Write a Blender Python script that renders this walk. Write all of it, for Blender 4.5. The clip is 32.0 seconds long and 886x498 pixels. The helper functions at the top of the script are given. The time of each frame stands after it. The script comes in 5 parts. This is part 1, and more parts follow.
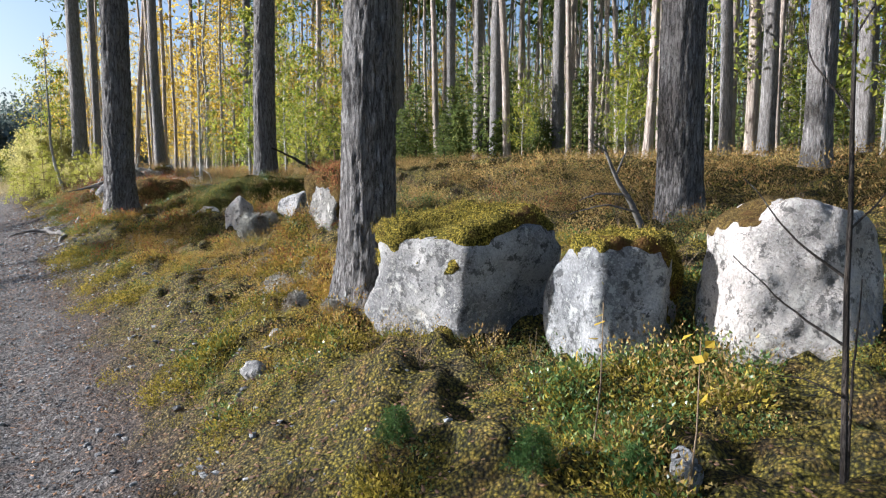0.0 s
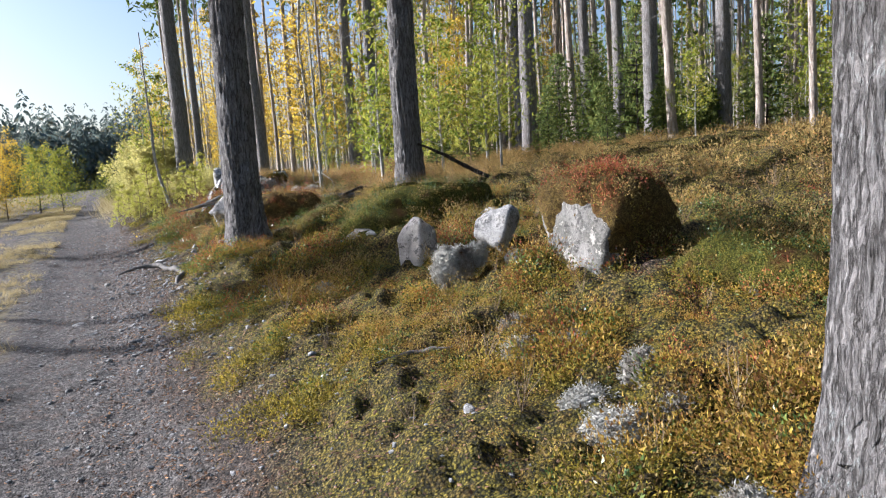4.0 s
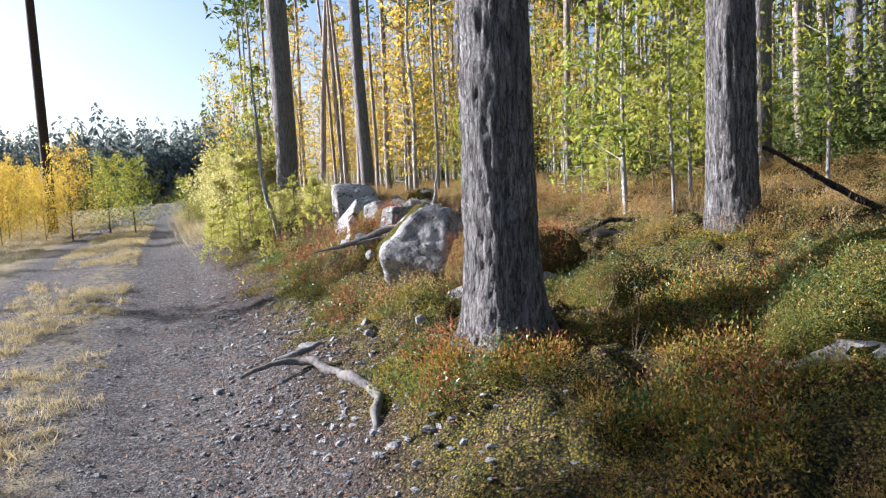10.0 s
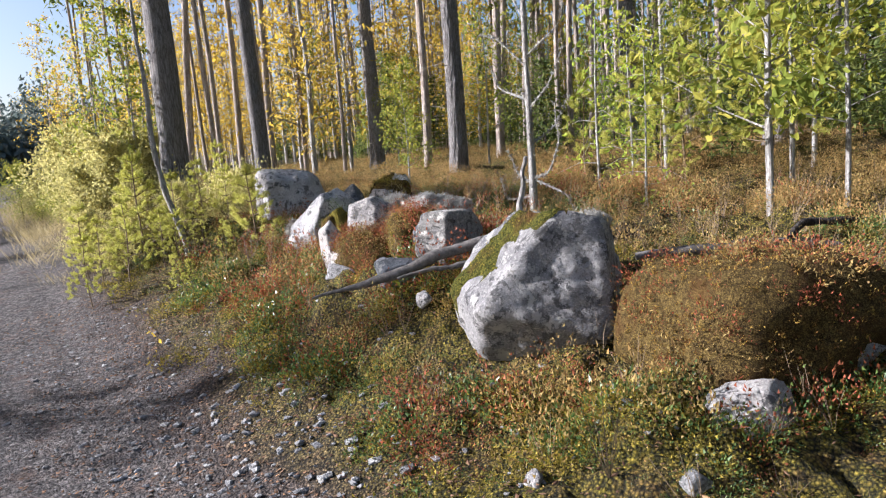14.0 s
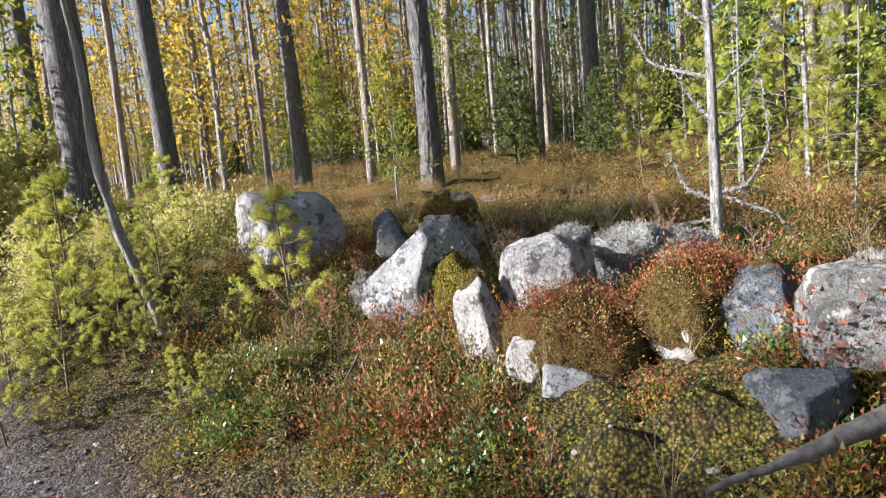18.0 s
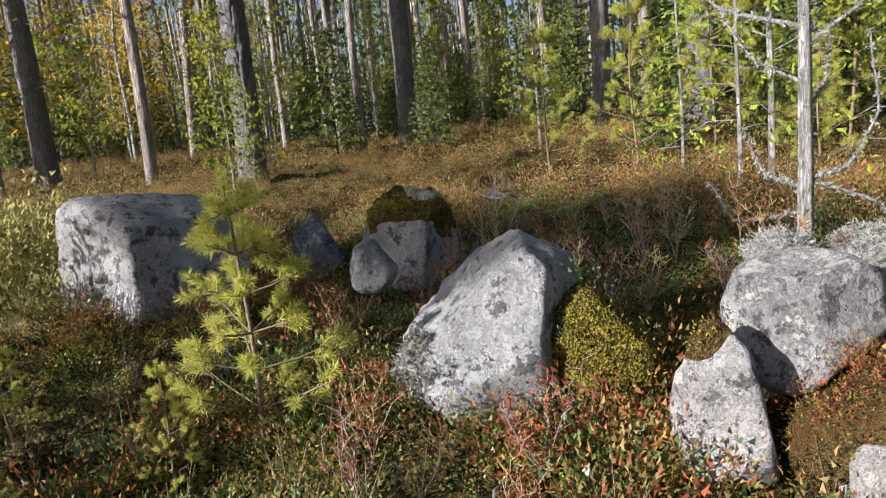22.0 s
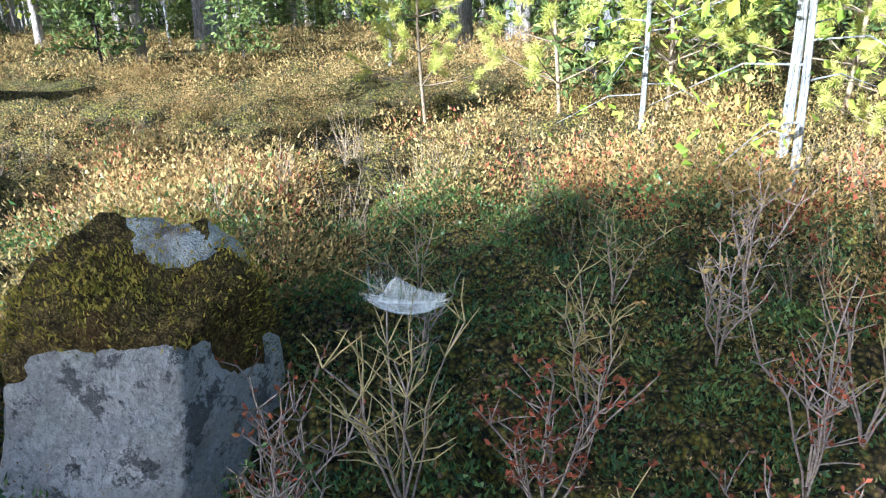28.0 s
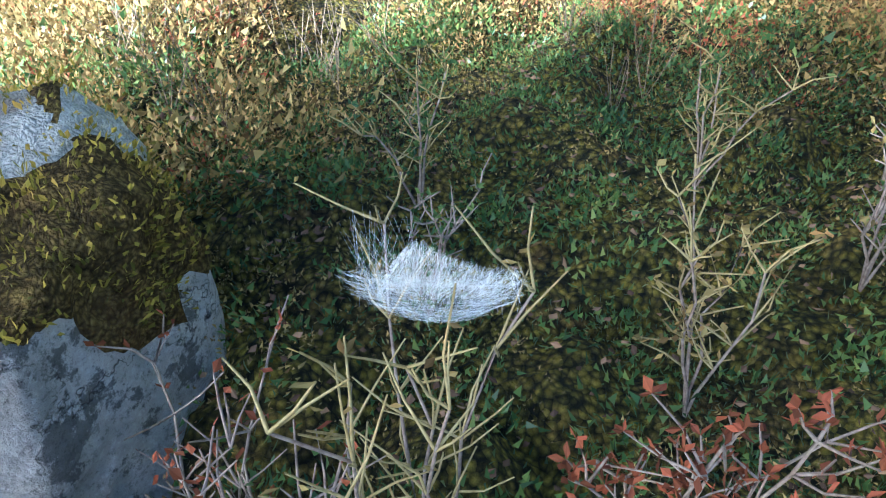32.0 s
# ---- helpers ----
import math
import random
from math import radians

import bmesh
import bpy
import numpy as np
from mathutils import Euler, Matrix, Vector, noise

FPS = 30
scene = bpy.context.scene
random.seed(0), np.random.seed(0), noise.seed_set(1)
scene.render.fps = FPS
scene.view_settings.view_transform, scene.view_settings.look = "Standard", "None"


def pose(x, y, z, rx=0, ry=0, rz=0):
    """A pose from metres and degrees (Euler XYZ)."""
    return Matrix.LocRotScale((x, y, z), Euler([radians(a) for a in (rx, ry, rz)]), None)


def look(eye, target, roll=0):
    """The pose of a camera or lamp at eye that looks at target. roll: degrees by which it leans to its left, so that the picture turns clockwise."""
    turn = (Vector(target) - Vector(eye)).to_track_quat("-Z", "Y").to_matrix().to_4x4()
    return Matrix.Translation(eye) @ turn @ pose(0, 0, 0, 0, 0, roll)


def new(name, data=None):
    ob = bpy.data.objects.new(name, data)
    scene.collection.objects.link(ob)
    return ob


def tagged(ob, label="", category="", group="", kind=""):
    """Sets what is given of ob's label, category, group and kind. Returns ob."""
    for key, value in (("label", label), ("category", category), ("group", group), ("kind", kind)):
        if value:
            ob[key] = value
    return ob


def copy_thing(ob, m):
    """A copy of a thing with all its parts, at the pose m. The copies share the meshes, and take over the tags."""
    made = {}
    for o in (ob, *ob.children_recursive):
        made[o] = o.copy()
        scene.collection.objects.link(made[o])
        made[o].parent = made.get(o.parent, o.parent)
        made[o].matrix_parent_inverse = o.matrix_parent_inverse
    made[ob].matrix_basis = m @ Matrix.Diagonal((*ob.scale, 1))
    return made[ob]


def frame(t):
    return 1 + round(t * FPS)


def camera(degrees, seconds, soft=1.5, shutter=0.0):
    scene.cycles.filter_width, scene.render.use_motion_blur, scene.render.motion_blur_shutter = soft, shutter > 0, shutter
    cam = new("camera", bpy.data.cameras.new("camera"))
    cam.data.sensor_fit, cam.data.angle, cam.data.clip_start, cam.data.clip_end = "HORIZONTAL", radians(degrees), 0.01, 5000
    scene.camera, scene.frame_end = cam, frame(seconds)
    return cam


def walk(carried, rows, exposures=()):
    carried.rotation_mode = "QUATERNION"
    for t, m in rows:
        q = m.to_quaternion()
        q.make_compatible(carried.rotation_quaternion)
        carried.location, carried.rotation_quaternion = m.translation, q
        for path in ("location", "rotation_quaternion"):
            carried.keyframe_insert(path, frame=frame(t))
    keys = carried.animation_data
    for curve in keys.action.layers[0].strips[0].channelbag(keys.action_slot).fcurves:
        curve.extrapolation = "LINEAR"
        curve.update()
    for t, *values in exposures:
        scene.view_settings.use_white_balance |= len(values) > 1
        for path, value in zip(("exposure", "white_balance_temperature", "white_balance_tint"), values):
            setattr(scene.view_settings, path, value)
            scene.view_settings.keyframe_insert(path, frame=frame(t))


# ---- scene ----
PATH = [
    (0, (-0.178, 0.178, 1.776), (-0.234, 4.154, 1.346), 0.31),
    (0.5, (-0.316, 0.527, 1.759), (-0.696, 4.492, 1.400), -2.40),
    (1, (-0.386, 0.802, 1.852), (-0.711, 4.758, 1.360), -3.33),
    (1.5, (-0.609, 1.058, 1.900), (-0.801, 5.035, 1.517), -3.03),
    (2, (-0.850, 1.286, 1.947), (-1.118, 5.246, 1.453), 0.67),
    (2.5, (-1.074, 1.611, 1.944), (-1.576, 5.550, 1.461), -4.07),
    (4.5, (-2.068, 3.205, 1.990), (-2.683, 7.120, 1.448), -3.02),
    (5, (-2.292, 3.521, 1.999), (-3.118, 7.381, 1.352), -1.96),
    (5.5, (-2.596, 3.806, 2.006), (-3.428, 7.691, 1.541), -1.89),
    (6, (-2.833, 4.074, 2.004), (-3.536, 7.976, 1.477), -0.16),
    (6.5, (-3.089, 4.443, 2.025), (-4.223, 8.267, 1.723), -3.51),
    (7, (-3.298, 4.719, 2.041), (-4.364, 8.556, 1.674), -2.89),
    (7.5, (-3.673, 5.026, 2.037), (-4.532, 8.925, 1.797), -0.70),
    (8, (-3.928, 5.330, 2.017), (-4.587, 9.236, 1.454), 0.61),
    (8.5, (-4.136, 5.751, 2.061), (-4.989, 9.630, 1.587), -3.31),
    (9, (-4.335, 6.051, 2.050), (-5.144, 9.927, 1.483), -3.19),
    (9.5, (-4.656, 6.408, 2.109), (-5.448, 10.318, 1.816), -2.16),
    (10, (-4.889, 6.754, 2.097), (-5.743, 10.643, 1.712), -2.81),
    (10.5, (-5.110, 7.164, 2.173), (-6.273, 10.973, 1.791), -3.93),
    (11, (-5.373, 7.464, 2.163), (-6.409, 11.306, 1.752), -3.97),
    (11.5, (-5.725, 7.730, 2.200), (-6.579, 11.609, 1.731), -1.59),
    (12, (-5.945, 8.053, 2.186), (-6.809, 11.935, 1.764), -4.07),
    (12.5, (-6.205, 8.438, 2.219), (-7.010, 12.317, 1.669), -3.52),
    (13, (-6.489, 8.826, 2.198), (-6.969, 12.765, 1.700), -1.21),
    (13.5, (-6.758, 9.107, 2.297), (-6.808, 13.064, 1.718), -1.16),
    (14, (-6.978, 9.535, 2.253), (-7.018, 13.494, 1.684), -4.00),
    (14.5, (-7.201, 9.839, 2.328), (-7.474, 13.777, 1.684), -3.76),
    (16.5, (-8.216, 11.341, 2.325), (-7.956, 15.274, 1.644), -4.99),
    (17, (-8.430, 11.600, 2.343), (-7.697, 15.489, 1.765), -4.48),
    (17.5, (-8.649, 11.820, 2.353), (-7.755, 15.658, 1.666), -0.50),
    (18, (-8.773, 12.128, 2.352), (-8.047, 16.023, 1.801), -5.28),
    (18.5, (-8.900, 12.417, 2.358), (-8.011, 16.258, 1.686), -4.34),
    (19, (-9.141, 12.691, 2.382), (-7.944, 16.468, 1.831), -3.52),
    (19.5, (-9.295, 12.975, 2.410), (-7.606, 16.537, 1.731), -1.05),
    (20, (-9.371, 13.380, 2.400), (-7.766, 16.984, 1.739), -4.83),
    (20.5, (-9.389, 13.671, 2.407), (-7.672, 17.215, 1.708), -5.44),
    (21, (-9.534, 13.879, 2.409), (-7.541, 17.287, 1.769), -3.18),
    (21.5, (-9.667, 14.058, 2.402), (-7.334, 17.248, 1.789), -0.04),
    (22, (-9.603, 14.276, 2.369), (-7.520, 17.616, 1.659), -5.44),
    (22.5, (-9.477, 14.547, 2.387), (-7.163, 17.731, 1.677), -3.59),
    (23, (-9.392, 14.861, 2.401), (-6.650, 17.695, 1.734), -3.01),
    (23.5, (-9.342, 15.046, 2.440), (-6.293, 17.526, 1.699), 0.73),
    (24, (-9.171, 15.178, 2.445), (-6.200, 17.774, 1.793), -2.01),
    (24.5, (-8.922, 15.282, 2.514), (-6.058, 18.003, 1.887), -2.15),
    (25, (-8.804, 15.368, 2.548), (-5.933, 18.081, 1.922), -4.30),
    (25.5, (-8.686, 15.658, 2.577), (-5.822, 18.389, 1.993), -1.28),
    (27.5, (-8.276, 16.283, 2.464), (-5.405, 18.889, 1.481), -0.38),
    (28, (-8.162, 16.408, 2.416), (-5.396, 19.001, 1.141), -1.61),
    (28.5, (-8.075, 16.484, 2.393), (-5.315, 18.989, 0.942), -1.79),
    (29, (-8.032, 16.520, 2.375), (-5.318, 19.046, 0.873), -2.33),
    (29.5, (-7.974, 16.600, 2.376), (-5.310, 19.109, 0.761), -2.22),
    (30, (-7.916, 16.671, 2.370), (-5.428, 19.183, 0.499), -2.70),
    (30.5, (-7.871, 16.735, 2.356), (-5.430, 19.237, 0.411), -3.61),
    (31, (-7.840, 16.793, 2.324), (-5.365, 19.229, 0.338), -1.84),
    (31.5, (-7.796, 16.838, 2.310), (-5.315, 19.194, 0.237), -2.11),
    (32, (-7.768, 16.876, 2.300), (-5.262, 19.074, 0.088), -1.21),
]
cam = camera(66.1, 32.0, 1.15)
walk(cam, [(t, look(eye, target, roll)) for t, eye, target, roll in PATH],
     [(0, 1.54, 5500, 13), (1.2, 1.3, 5500, 13), (2.5, 1.47, 5450, 14), (5, 1.6, 5500, 16), (7, 1.68, 5400, 17), (10, 1.74, 5450, 18), (12, 1.58, 5600, 20), (14.5, 1.56, 5550, 19), (17, 1.53, 5600, 16), (19, 1.36, 5550, 14), (20, 1.14, 5500, 15),
      (22, 1.08, 5650, 15), (23, 1.26, 5850, 17), (25.5, 1.66, 6000, 17), (27.5, 2.4, 4800, 8), (29, 2.6, 4650, 7), (32, 3.1, 4550, 6)])
# ---- light ----
SUN_YAW, SUN_UP = 85.5, 21.0
world = bpy.data.worlds.new("sky")
scene.world = world
world.use_nodes = True
wn = world.node_tree
sky = wn.nodes.new("ShaderNodeTexSky")
sky.sky_type, sky.sun_disc = "NISHITA", False
sky.sun_elevation, sky.sun_rotation = radians(SUN_UP), radians(-SUN_YAW)
sky.air_density, sky.dust_density, sky.ozone_density = 1.0, 2.4, 1.0
wn.nodes["Background"].inputs["Strength"].default_value = 0.06
wn.links.new(sky.outputs["Color"], wn.nodes["Background"].inputs["Color"])
sun = new("sun", bpy.data.lights.new("sun", "SUN"))
sun.data.energy, sun.data.angle, sun.data.color = 5.0, radians(0.55), (1.0, 0.92, 0.81)
SUN_AT = Vector((-math.sin(radians(SUN_YAW)), math.cos(radians(SUN_YAW)), math.tan(radians(SUN_UP))))
sun.matrix_world = look(SUN_AT * 50, (0, 0, 0))

# ---- the lie of the land: s runs along the road, r to its right ----
UX, UY, NX, NY = -0.559, 0.829, 0.829, 0.559
RS = [-80, -12, -4.2, -3.2, -1.5, 0, .5, .9, 1.4, 2.0, 2.6, 4, 5.7, 8, 12, 30, 90]
Z3 = [-.5, -.2, .02, .13, .17, .15, .28, .50, .74, .88, 1.0, 1.2, 1.36, 1.85, 2.05, 2.3, 3.0]
Z11 = [-.3, .1, .33, .43, .47, .45, .54, .68, .80, .88, 1.1, 1.45, 1.72, 1.98, 2.1, 2.4, 3.0]
Z18 = [-.1, .35, .6, .68, .73, .72, .85, 1.0, 1.14, 1.28, 1.38, 1.54, 1.66, 1.85, 2.05, 2.4, 3.0]
MOUNDS = [(-5.2, 10.75, .9, .26), (-6.2, 13.1, 1.0, .12), (-11.5, 21.0, 3.0, .3), (-7.2, 15.0, .7, .1), (-6.95, 14.05, .62, .34), (.5, 3.1, .7, -.12), (-.6, 3.3, .8, .05),
          (-3.4, 10.6, 1.0, .14), (-1.4, 7.5, .7, .12), (-6.0, 11.95, .5, .1), (-7.05, 11.5, .6, .09), (-7.8, 17.4, .35, -.12), (-3.9, 13.0, .7, .08), (-7.8, 14.5, .45, .15), (-8.1, 15.3, .4, .04)]


def lattice(ix, iy, iz, seed):
    h = (ix * 374761393 + iy * 668265263 + iz * 2147483647 + seed * 974634777) & 0xFFFFFFFF
    h = ((h ^ (h >> 13)) * 1274126177) & 0xFFFFFFFF
    return ((h ^ (h >> 16)) & 0xFFFF) / 32767.5 - 1.0


def vnoise(x, y, z, seed=0):
    """Smooth value noise in -1..1 for arrays of places."""
    x, y, z = np.broadcast_arrays(np.asarray(x, float), np.asarray(y, float), np.asarray(z, float))
    fx, fy, fz = np.floor(x), np.floor(y), np.floor(z)
    ix, iy, iz = fx.astype(np.int64), fy.astype(np.int64), fz.astype(np.int64)
    u, v, w = x - fx, y - fy, z - fz
    u, v, w = (q * q * (3 - 2 * q) for q in (u, v, w))
    total = 0
    for a in (0, 1):
        for b in (0, 1):
            for c in (0, 1):
                k = (u if a else 1 - u) * (v if b else 1 - v) * (w if c else 1 - w)
                total = total + k * lattice(ix + a, iy + b, iz + c, seed)
    return total


def fbm(x, y, z, octaves=4, seed=0, gain=0.5):
    total, amp = 0, 1.0
    for k in range(octaves):
        total = total + amp * vnoise(x * 2 ** k, y * 2 ** k, z * 2 ** k, seed + k)
        amp *= gain
    return total


def sr(x, y):
    return x * UX + y * UY, x * NX + y * NY


def xy(s, r):
    return s * UX + r * NX, s * UY + r * NY


def land(x, y):
    """The height of the ground without its small unevenness."""
    x, y = np.asarray(x, float), np.asarray(y, float)
    s, r = sr(x, y)
    a, b, c = (np.interp(r, RS, z) for z in (Z3, Z11, Z18))
    sc = np.clip(s, -6, 60)
    z = np.where(sc < 11, a + (b - a) * (sc - 3) / 8, b + (c - b) * (np.minimum(sc, 24) - 11) / 7 + np.maximum(sc - 24, 0) * .004)
    for mx, my, mr, mh in MOUNDS:
        z = z + mh * np.exp(-((x - mx) ** 2 + (y - my) ** 2) / mr ** 2)
    return z


def ground_at(x, y):
    """The height of the ground."""
    x, y = np.asarray(x, float), np.asarray(y, float)
    s, r = sr(x, y)
    wild = np.clip((r - 0.4) / 1.0, 0, 1)
    z = land(x, y) - .035 * wild + .075 * wild * (np.abs(fbm(x * 3.3 + .4 * vnoise(x * 2, y * 2, 0, 30), y * 3.3, 0, 2, 29)) - .3)
    z = z + wild * (0.045 * fbm(x * 2.1, y * 2.1, 0, 2, 11) + .05 * np.abs(fbm(x * 4.5, y * 4.5, 0, 2, 13)) + .06 * np.abs(vnoise(x * 8, y * 8, 0, 15)) + .022 * np.abs(vnoise(x * 21, y * 21, 0, 16)) + 0.08 * vnoise(x * .7, y * .7, 0, 5) * np.clip((r - 2) / 3, 0, 1))
    z = z + (1 - wild) * (0.012 * fbm(x * 5, y * 5, 0, 3, 17))
    tracks = np.exp(-((r + .55) / .28) ** 2) + np.exp(-((r + 2.25) / .3) ** 2)
    return z - 0.03 * tracks + np.where(r < -3.4, 0.06 * fbm(x * .8, y * .8, 0, 3, 23), 0)


# ---- materials ----
def material(name, rough=0.8, bump=0.0):
    m = bpy.data.materials.new(name)
    m.use_nodes = True
    nt = m.node_tree
    b = nt.nodes["Principled BSDF"]
    b.inputs["Roughness"].default_value = rough
    b.inputs["Specular IOR Level"].default_value = 0.25
    return m, nt, b


def node(nt, kind, **sets):
    n = nt.nodes.new(kind)
    for k, v in sets.items():
        n.inputs[k.replace("_", " ")].default_value = v
    return n


def ramp(nt, fac, stops):
    n = nt.nodes.new("ShaderNodeValToRGB")
    e = n.color_ramp.elements
    while len(e) < len(stops):
        e.new(0.5)
    for el, (p, c) in zip(e, stops):
        el.position, el.color = p, (*c, 1)
    nt.links.new(fac, n.inputs["Fac"])
    return n.outputs["Color"]


def tex_noise(nt, vec, scale, detail=4, rough=0.6):
    n = node(nt, "ShaderNodeTexNoise", Scale=scale, Detail=detail, Roughness=rough)
    nt.links.new(vec, n.inputs["Vector"])
    return n.outputs["Fac"]


def mix(nt, fac, a, b, blend="MIX"):
    n = nt.nodes.new("ShaderNodeMix")
    n.data_type, n.blend_type = "RGBA", blend
    for sock, v in ((n.inputs[0], fac), (n.inputs[6], a), (n.inputs[7], b)):
        if isinstance(v, bpy.types.NodeSocket):
            nt.links.new(v, sock)
        elif isinstance(v, tuple):
            sock.default_value = (*v, 1)
        else:
            sock.default_value = v
    return n.outputs[2]


def math_node(nt, op, a, b=0.0, clamp=False):
    n = nt.nodes.new("ShaderNodeMath")
    n.operation, n.use_clamp = op, clamp
    for sock, v in zip(n.inputs, (a, b)):
        if isinstance(v, bpy.types.NodeSocket):
            nt.links.new(v, sock)
        else:
            sock.default_value = v
    return n.outputs[0]


def span(nt, v, lo, hi):
    n = node(nt, "ShaderNodeMapRange", From_Min=lo, From_Max=hi)
    nt.links.new(v, n.inputs["Value"])
    return n.outputs["Result"]


def bumped(nt, b, height, strength, dist):
    n = node(nt, "ShaderNodeBump", Strength=strength, Distance=dist)
    nt.links.new(height, n.inputs["Height"])
    nt.links.new(n.outputs["Normal"], b.inputs["Normal"])


def coords(nt, which="Object"):
    return nt.nodes.new("ShaderNodeTexCoord").outputs[which]


def grains(nt, p, scale):
    """Small rounded tips: height over each, and a tone of its own."""
    v = node(nt, "ShaderNodeTexVoronoi", Scale=scale)
    nt.links.new(p, v.inputs["Vector"])
    bw = nt.nodes.new("ShaderNodeRGBToBW")
    nt.links.new(v.outputs["Color"], bw.inputs[0])
    return span(nt, v.outputs["Distance"], .75, .1), bw.outputs[0]


def ground_material():
    m, nt, b = material("earth", 0.95)
    p = nt.nodes.new("ShaderNodeNewGeometry").outputs["Position"]
    dot = nt.nodes.new("ShaderNodeVectorMath")
    dot.operation = "DOT_PRODUCT"
    nt.links.new(p, dot.inputs[0])
    dot.inputs[1].default_value = (NX, NY, 0)
    r = dot.outputs["Value"]
    n1, n2, n3, n4, n5 = tex_noise(nt, p, 1.1, 5), tex_noise(nt, p, 6, 6, .7), tex_noise(nt, p, 38, 5, .75), tex_noise(nt, p, 0.35, 3), tex_noise(nt, p, 24, 8, .85)
    edge = math_node(nt, "ADD", r, math_node(nt, "MULTIPLY", math_node(nt, "SUBTRACT", n1, 0.5), 1.3))
    vor = node(nt, "ShaderNodeTexVoronoi", Scale=55.0)
    nt.links.new(p, vor.inputs["Vector"])
    stone = ramp(nt, n5, [(0.34, (.025, .023, .022)), (.47, (.11, .102, .096)), (.56, (.25, .235, .222)), (.68, (.6, .58, .55))])
    bw = nt.nodes.new("ShaderNodeRGBToBW")
    nt.links.new(vor.outputs["Color"], bw.inputs[0])
    gravel = mix(nt, 1.0, stone, ramp(nt, bw.outputs[0], [(.2, (.35, .34, .33)), (.8, (1.1, 1.08, 1.05))]), "MULTIPLY")
    gravel = mix(nt, span(nt, n2, .52, .85), gravel, (.15, .09, .06))
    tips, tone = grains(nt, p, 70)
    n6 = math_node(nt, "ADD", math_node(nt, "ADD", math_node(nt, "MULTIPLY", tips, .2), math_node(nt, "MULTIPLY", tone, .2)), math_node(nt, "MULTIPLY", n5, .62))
    # shade among the shrubs and between grains is put into these three ramps
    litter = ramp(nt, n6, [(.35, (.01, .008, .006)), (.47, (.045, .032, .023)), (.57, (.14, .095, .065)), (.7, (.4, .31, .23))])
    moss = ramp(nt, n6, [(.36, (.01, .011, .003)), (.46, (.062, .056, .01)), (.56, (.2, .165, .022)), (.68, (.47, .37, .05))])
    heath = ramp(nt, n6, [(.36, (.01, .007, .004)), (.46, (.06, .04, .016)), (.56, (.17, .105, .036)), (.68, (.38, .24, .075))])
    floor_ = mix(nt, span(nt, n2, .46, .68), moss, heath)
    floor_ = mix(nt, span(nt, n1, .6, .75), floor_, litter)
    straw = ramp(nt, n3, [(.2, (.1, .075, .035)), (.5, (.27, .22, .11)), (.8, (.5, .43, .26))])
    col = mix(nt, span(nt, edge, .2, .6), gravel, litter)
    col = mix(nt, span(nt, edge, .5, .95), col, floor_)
    middle = math_node(nt, "SUBTRACT", 1.0, math_node(nt, "ABSOLUTE", math_node(nt, "DIVIDE", math_node(nt, "ADD", edge, 1.4), .5)), True)
    col = mix(nt, math_node(nt, "MULTIPLY", middle, span(nt, n2, .42, .6)), col, straw)
    col = mix(nt, span(nt, edge, -2.7, -3.3), col, straw)
    col = mix(nt, span(nt, edge, -6, -14), col, mix(nt, n4, (.24, .17, .07), (.13, .12, .045)))
    nt.links.new(col, b.inputs["Base Color"])
    h = math_node(nt, "ADD", math_node(nt, "ADD", n5, math_node(nt, "MULTIPLY", tips, .5)), math_node(nt, "MULTIPLY", vor.outputs["Distance"], -.5))
    bumped(nt, b, h, 1.0, 0.05)
    return m


